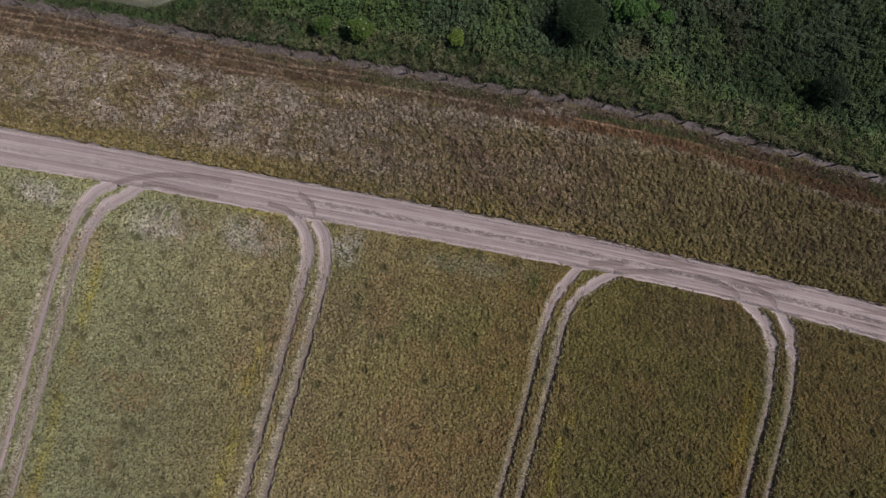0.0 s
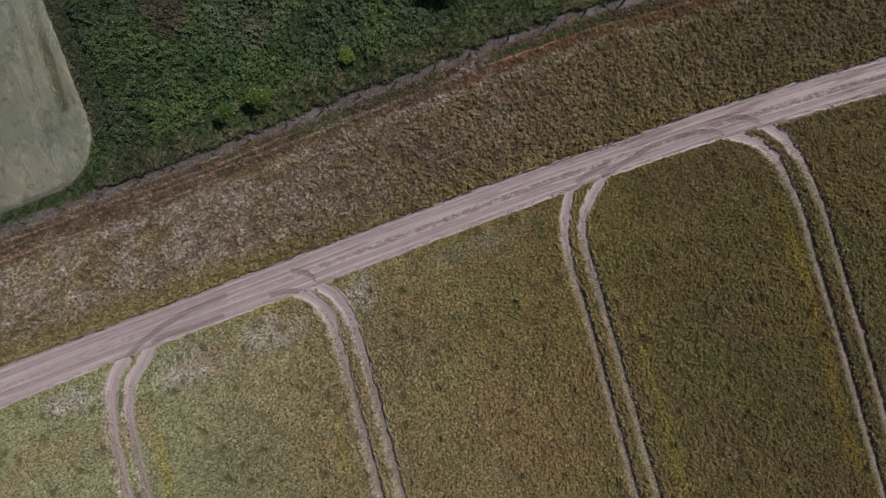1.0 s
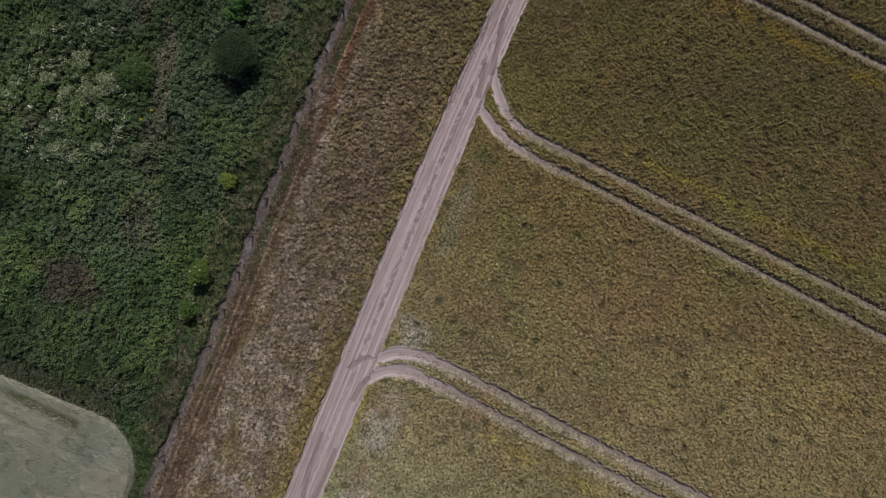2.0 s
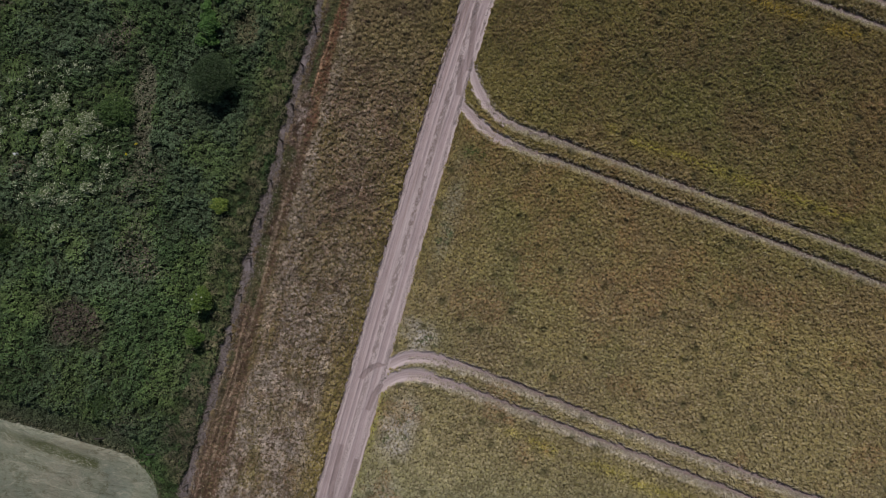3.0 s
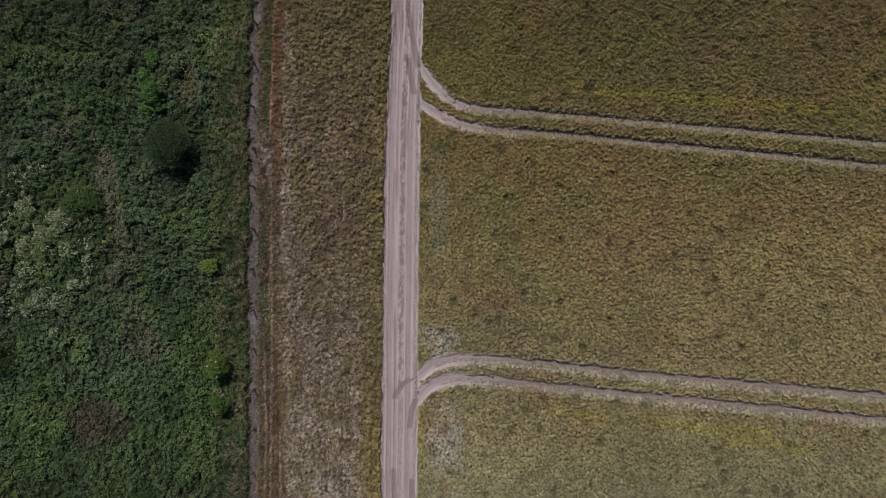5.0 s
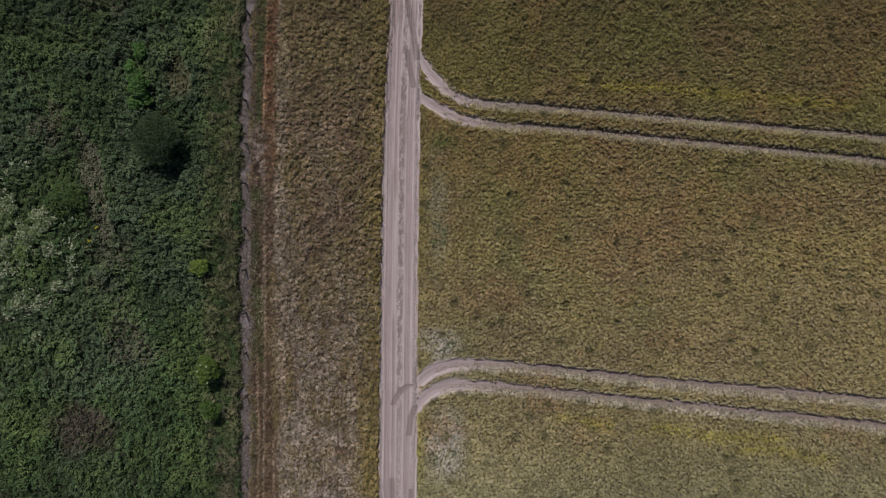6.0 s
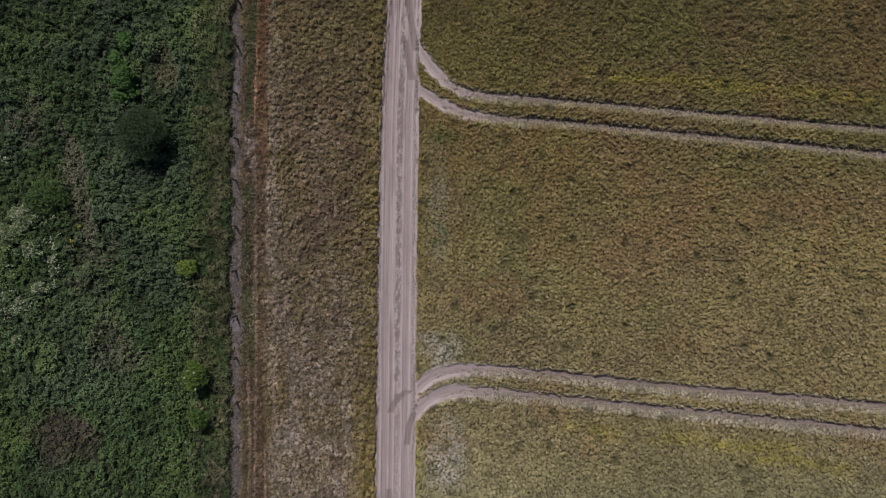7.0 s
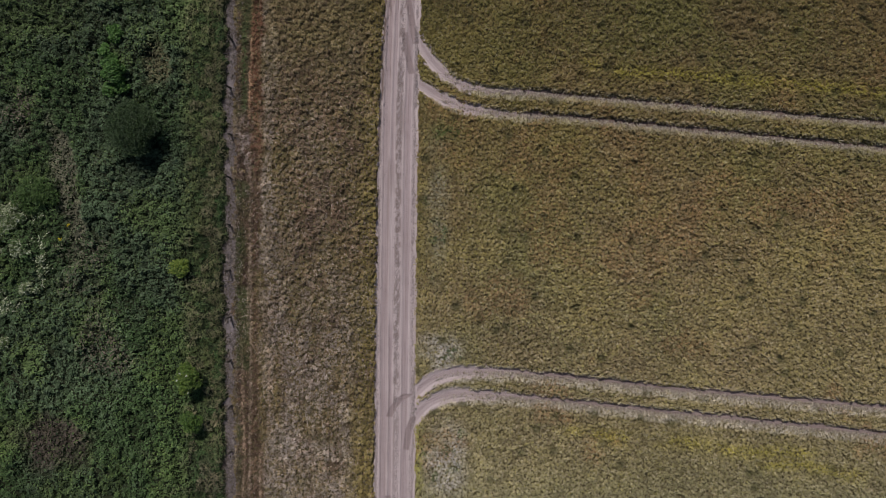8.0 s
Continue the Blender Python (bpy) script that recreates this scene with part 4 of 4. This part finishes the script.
def bush(name, x, y, radius, height, tints, label, leaf=0.2, leaves=1500, lumps=9, squash=(1, 1), material=None):
    """A shrub: stems that fork, and a crown of leafy lumps with gaps."""
    root = new(name)
    root.location = (x, y, -0.1)
    tagged(root, label, "tree" if "tree" in name else "bush")
    bm = bmesh.new()
    centres = []
    for i in range(lumps):
        a, r = i * 2.399 + random.random(), radius * 0.68 * math.sqrt((i + 0.4) / lumps)
        z = height * (0.80 - 0.42 * (r / radius) ** 2) * random.uniform(0.88, 1.05)
        centres.append((r * math.cos(a) * squash[0], r * math.sin(a) * squash[1], z, radius * random.uniform(0.30, 0.46)))
    trunk = max(0.03, radius * 0.05)
    fork = (0, 0, height * 0.28)
    tube(bm, (0, 0, -0.1), fork, trunk * 1.5, trunk)
    for cxx, cyy, cz, cr in centres:
        elbow = (cxx * 0.5, cyy * 0.5, height * 0.28 + (cz - height * 0.28) * 0.6)
        tube(bm, fork, elbow, trunk * 0.7, trunk * 0.45, 5)
        tube(bm, elbow, (cxx, cyy, cz), trunk * 0.45, trunk * 0.2, 5)
    part("trunk", bm, M_BARK, root, "thin brown stems")
    per = leaves // lumps
    P = []
    for cxx, cyy, cz, cr in centres:
        v = rng.normal(0, 1, (per, 3))
        v /= np.linalg.norm(v, axis=1)[:, None]
        v *= (cr * (0.55 + 0.5 * rng.random(per) ** 0.6))[:, None]
        v[:, 2] *= 0.85
        P.append(v + np.array((cxx, cyy, cz)))
    P = np.concatenate(P)
    P[:, 2] = np.maximum(P[:, 2], 0.2)
    n = len(P)
    s = between(0.7, 1.3, n)
    pick = rng.random(n)
    col = np.where((pick < 0.55)[:, None], tints[0], np.where((pick < 0.9)[:, None], tints[1], tints[2])) * between(0.75, 1.25, n)[:, None]
    crown = new("crown", leaf_mesh("crown", P, leaf * s, leaf * 0.55 * s, between(0, 6.283, n), rng.normal(0.1, 0.5, n), rng.normal(0, 0.5, n), col, material or M_GREEN))
    crown.parent = root
    return root


LIME = [(0.22, 0.29, 0.055), (0.16, 0.235, 0.05), (0.32, 0.36, 0.09)]
FRESH = [(0.115, 0.20, 0.042), (0.155, 0.25, 0.05), (0.085, 0.15, 0.036)]
SOMBRE = [(0.052, 0.086, 0.035), (0.066, 0.104, 0.040), (0.040, 0.064, 0.028)]
MID = [(0.055, 0.095, 0.030), (0.075, 0.12, 0.036), (0.042, 0.075, 0.028)]
bush("bush", -18.75, -1.6, 0.95, 1.7, LIME, "small round yellow-green bush at the edge of the undergrowth", 0.22, 900, 10)
bush("bush", -17.7, -11.0, 1.3, 3.0, [(0.15, 0.225, 0.045), (0.12, 0.19, 0.042), (0.23, 0.29, 0.06)], "tall yellow-green bush with a few white flowers beside the fence", 0.18, 2100, 13, (0.85, 1.2))
bush("bush", -17.5, -14.7, 1.05, 2.7, [FRESH[0], FRESH[2], LIME[1]], "smaller leafy green bush beside the fence", 0.18, 1000, 8)
GRASSY = [(0.105, 0.215, 0.055), (0.14, 0.255, 0.065), (0.075, 0.145, 0.045)]
for x, y, r, h in ((-24.2, 15.1, 1.2, 2.6), (-24.9, 16.5, 1.0, 2.2), (-24.2, 18.4, 0.85, 2.1), (-23.7, 14.0, 0.8, 1.9), (-24.8, 13.6, 0.7, 1.7)):
    bush("bush", x, y, r, h, GRASSY, "fresh light green leafy bush among brambles", 0.22, int(1100 * r * r), 7, (0.9, 1.25))
bush("tree", -22.2, 10.1, 2.35, 4.0, SOMBRE, "dark green round-crowned young tree in the undergrowth", 0.15, 12000, 26)
bush("tree", -19.7, 35.6, 1.7, 3.6, [(0.030, 0.048, 0.022), (0.040, 0.060, 0.026), (0.024, 0.036, 0.018)], "very dark green small tree in the undergrowth", 0.15, 5000, 14)
bush("bush", -39.6, -11.0, 2.2, 2.2, MID, "broad dark green bramble mound", 0.2, 3800, 14)
bush("bush", -31.0, 4.6, 1.9, 2.1, [(0.085, 0.145, 0.042), (0.105, 0.17, 0.048), (0.06, 0.105, 0.034)], "broad fresh green leafy mound beside pale flowers", 0.2, 3000, 13, (1.15, 0.8))
bush("bush", -24.8, -23.8, 1.5, 1.5, MID, "low green leafy bush near the pale field", 0.2, 1600, 10)

CREAM = [(0.16, 0.215, 0.085), (0.42, 0.45, 0.30), (0.62, 0.63, 0.49)]
for x, y, r in ((-33.2, 2.6, 1.5), (-34.8, 1.2, 1.2), (-32.8, 0.2, 0.8), (-36.6, 3.9, 1.1), (-36.8, 0.2, 0.9), (-31.9, -3.6, 0.7), (-35.6, -5.2, 0.8), (-39.0, 1.0, 0.9), (-33.9, -8.2, 0.6)):
    bush("flowering_bush", x, y, r, 1.75, CREAM, "leafy bush covered in pale cream flowers", 0.21, int(800 * r * r + 250), 9)

# ---- pale flowering weeds ----
ang, rad = between(0, 6.283, 330), 6.5 * np.sqrt(rng.random(330))
fx, fy = -36.2 + rad * np.cos(ang), 0.8 + rad * np.sin(ang) * 1.15
keep = fbm(fx, fy, 2.2, 181) > 0.46
fx, fy = fx[keep], fy[keep]
reps = 16
X = np.repeat(fx, reps) + rng.normal(0, 0.15, len(fx) * reps)
Y = np.repeat(fy, reps) + rng.normal(0, 0.15, len(fx) * reps)
h, _ = weed_height(X, Y)
n = len(X)
col = mix(np.tile((0.22, 0.26, 0.14), (n, 1)), (0.56, 0.58, 0.43), (rng.random(n) < 0.40).astype(float)) * between(0.7, 1.2, n)[:, None]
umbels = new("flowering_weeds", leaf_mesh("flowering_weeds", np.stack([X, Y, h + between(0.0, 0.18, n)], 1), between(0.1, 0.2, n), between(0.07, 0.14, n),
                                          between(0, 6.283, n), rng.normal(0, 0.3, n), rng.normal(0, 0.3, n), col, M_STRAW))
tagged(umbels, "pale cream flower heads standing among green weeds", "wild flowers", kind="stuff")


def white_flower(x, y, z):
    """One open white blossom of five petals on the bush below it."""
    n = 5
    a = 2 * math.pi * np.arange(n) / n
    P = np.stack([x + 0.06 * np.cos(a), y + 0.06 * np.sin(a), np.full(n, z)], 1)
    ob = new("white_flower", leaf_mesh("white_flower", P, np.full(n, 0.12), np.full(n, 0.09), a, np.full(n, 0.2), np.zeros(n), np.tile((0.62, 0.63, 0.55), (n, 1)), M_STRAW))
    tagged(ob, "open white blossom on the yellow-green bush", "flower", "white blossoms")


for dx, dy, dz in ((-0.35, 0.35, 2.62), (0.1, 0.25, 2.72), (0.3, -0.5, 2.35), (-0.6, -0.1, 2.45), (0.0, -0.9, 2.1)):
    white_flower(-17.7 + 1.3 * dx, -11.0 + 1.35 * dy, dz - 0.30)


def yellow_flower(x, y):
    """A yellow-flowering stalk."""
    h, _ = weed_height(np.array([x]), np.array([y]))
    root = new("yellow_flower")
    root.location = (x, y, 0)
    tagged(root, "bright yellow flower cluster on a green stalk", "flower")
    bm = bmesh.new()
    tube(bm, (0, 0, -0.1), (0, 0, float(h[0]) + 0.25), 0.015, 0.01, 5)
    part("stalk", bm, M_GREEN_BASE, root)
    n = 16
    P = np.stack([rng.normal(0, 0.06, n), rng.normal(0, 0.06, n), float(h[0]) + 0.28 + rng.normal(0, 0.05, n)], 1)
    ob = new("petals", leaf_mesh("petals", P, between(0.08, 0.16, n), between(0.06, 0.1, n), between(0, 6.283, n), rng.normal(0, 0.4, n), rng.normal(0, 0.4, n),
                                 np.tile((0.62, 0.52, 0.03), (n, 1)), M_STRAW))
    ob.parent = root
    tagged(ob, kind="stuff")


yellow_flower(-28.35, 2.05)
yellow_flower(-28.75, 0.75)

# ---- fence posts ----
def fence_post(height, tip):
    """A round weathered post with a chamfered top, leaning a little."""
    bm = bmesh.new()
    last, rings = None, []
    for z, r in ((-0.3, 0.09), (0.0, 0.09), (height * 0.5, 0.085), (height - 0.06, 0.08), (height, 0.05)):
        ring = [bm.verts.new((r * math.cos(a) + tip[0] * z, r * math.sin(a) + tip[1] * z, z)) for a in [2 * math.pi * i / 8 for i in range(8)]]
        if last:
            for i in range(8):
                bm.faces.new((last[i], last[(i + 1) % 8], ring[(i + 1) % 8], ring[i]))
        last = ring
    bm.faces.new(last)
    me = bpy.data.meshes.new("fence_post")
    bm.to_mesh(me)
    bm.free()
    me.materials.append(M_WOOD)
    ob = new("fence_post", me)
    return tagged(ob, "weathered grey wooden fence post standing in bare earth", "fence post", "fence posts")


for k in range(-8, 18):
    y = 18.05 - 3.98 * k + random.uniform(-0.2, 0.2)
    post = fence_post(random.uniform(1.15, 1.4), (random.uniform(-0.10, 0.06), random.uniform(-0.06, 0.06)))
    post.location = (float(fence_x(y)) + 0.12 + random.uniform(-0.06, 0.06), y, -0.02)


for x, y, lean in ((-26.8, -27.4, 0.5), (-24.0, -27.3, -0.6), (-21.1, -27.4, 0.7), (-18.7, -27.5, -0.5)):
    stake = fence_post(0.95, (lean, random.uniform(-0.2, 0.2)))
    stake.location = (x, y, 0.0)
    tagged(stake, "leaning weathered stake in rough grass beside the cereal", "fence post", "leaning stakes")


# ---- clods and stones on the track ----
def clod_mesh(name, places, sizes, material):
    base = np.array([(1, 0, 0), (-1, 0, 0), (0, 1, 0), (0, -1, 0), (0, 0, 1), (0, 0, -1)], float)
    tri = np.array([(0, 2, 4), (2, 1, 4), (1, 3, 4), (3, 0, 4), (2, 0, 5), (1, 2, 5), (3, 1, 5), (0, 3, 5)])
    n = len(places)
    v = base[None] * (sizes[:, None, None] * between(0.6, 1.2, (n, 6, 1)))
    v[:, :, 2] *= 0.7
    a = between(0, 6.283, n)
    x = v[:, :, 0] * np.cos(a)[:, None] - v[:, :, 1] * np.sin(a)[:, None]
    v[:, :, 1] = v[:, :, 0] * np.sin(a)[:, None] + v[:, :, 1] * np.cos(a)[:, None]
    v[:, :, 0] = x
    v += places[:, None]
    f = tri[None] + 6 * np.arange(n)[:, None, None]
    return mesh_from(name, v.reshape(-1, 3), f.reshape(-1, 3), material)


n = 30000
ky = between(-54, 54, n)
lane = rng.random(n)
mid_ = (road_w(ky) + road_e(ky)) / 2
kx = np.where(lane < 0.30, mid_ + rng.normal(0.12, 0.17, n), np.where(lane < 0.62, road_w(ky) + np.abs(rng.normal(0.1, 0.14, n)), road_e(ky) - np.abs(rng.normal(0.1, 0.16, n))))
clods = new("clods", clod_mesh("clods", np.stack([kx, ky, 0.015 + 0 * kx], 1), 0.016 + 0.075 * rng.random(n) ** 2.6, M_CLOD))
tagged(clods, "small loose clods of dry earth on the track", "clods", kind="stuff")
m_ = 7000
by = between(-54, 54, m_)
bx = fence_x(by) + between(-0.6, 0.7, m_)
lumps_ = new("earth_lumps", clod_mesh("earth_lumps", np.stack([bx, by, -0.02 + 0 * bx], 1), 0.02 + 0.07 * rng.random(m_) ** 2.5, M_DIRT))
tagged(lumps_, "lumps of grey earth along the fence line", "clods", kind="stuff")
for x, y, r in ((1.55, -13.95, 0.16), (1.35, -14.3, 0.08), (2.05, -33.6, 0.1)):
    st = new("stone", clod_mesh("stone", np.array([(0.0, 0.0, 0.0)]), np.array([r]), M_STONE))
    st.location = (x, y, 0.04)
    tagged(st, "lump of dry earth and stone where wheels turn off the track", "stone")

# ---- litter in the weeds ----
bm = bmesh.new()
bmesh.ops.create_icosphere(bm, subdivisions=3, radius=0.3)
for v in bm.verts:
    v.co.x *= 1.1 + 0.5 * noise.noise(v.co * 5)
    v.co.y *= 0.6 + 0.6 * noise.noise(v.co * 6 + Vector((3, 1, 2)))
    v.co.z *= 0.35 + 0.4 * noise.noise(v.co * 7 + Vector((1, 5, 2)))
me = bpy.data.meshes.new("plastic_bag")
bm.to_mesh(me)
bm.free()
me.materials.append(M_BAG)
bag = new("plastic_bag", me)
bag.location = (-39.7, -2.1, float(weed_height(np.array([-39.7]), np.array([-2.1]))[0][0]) + 0.02)
tagged(bag, "crumpled white plastic bag lying on green weeds", "litter")
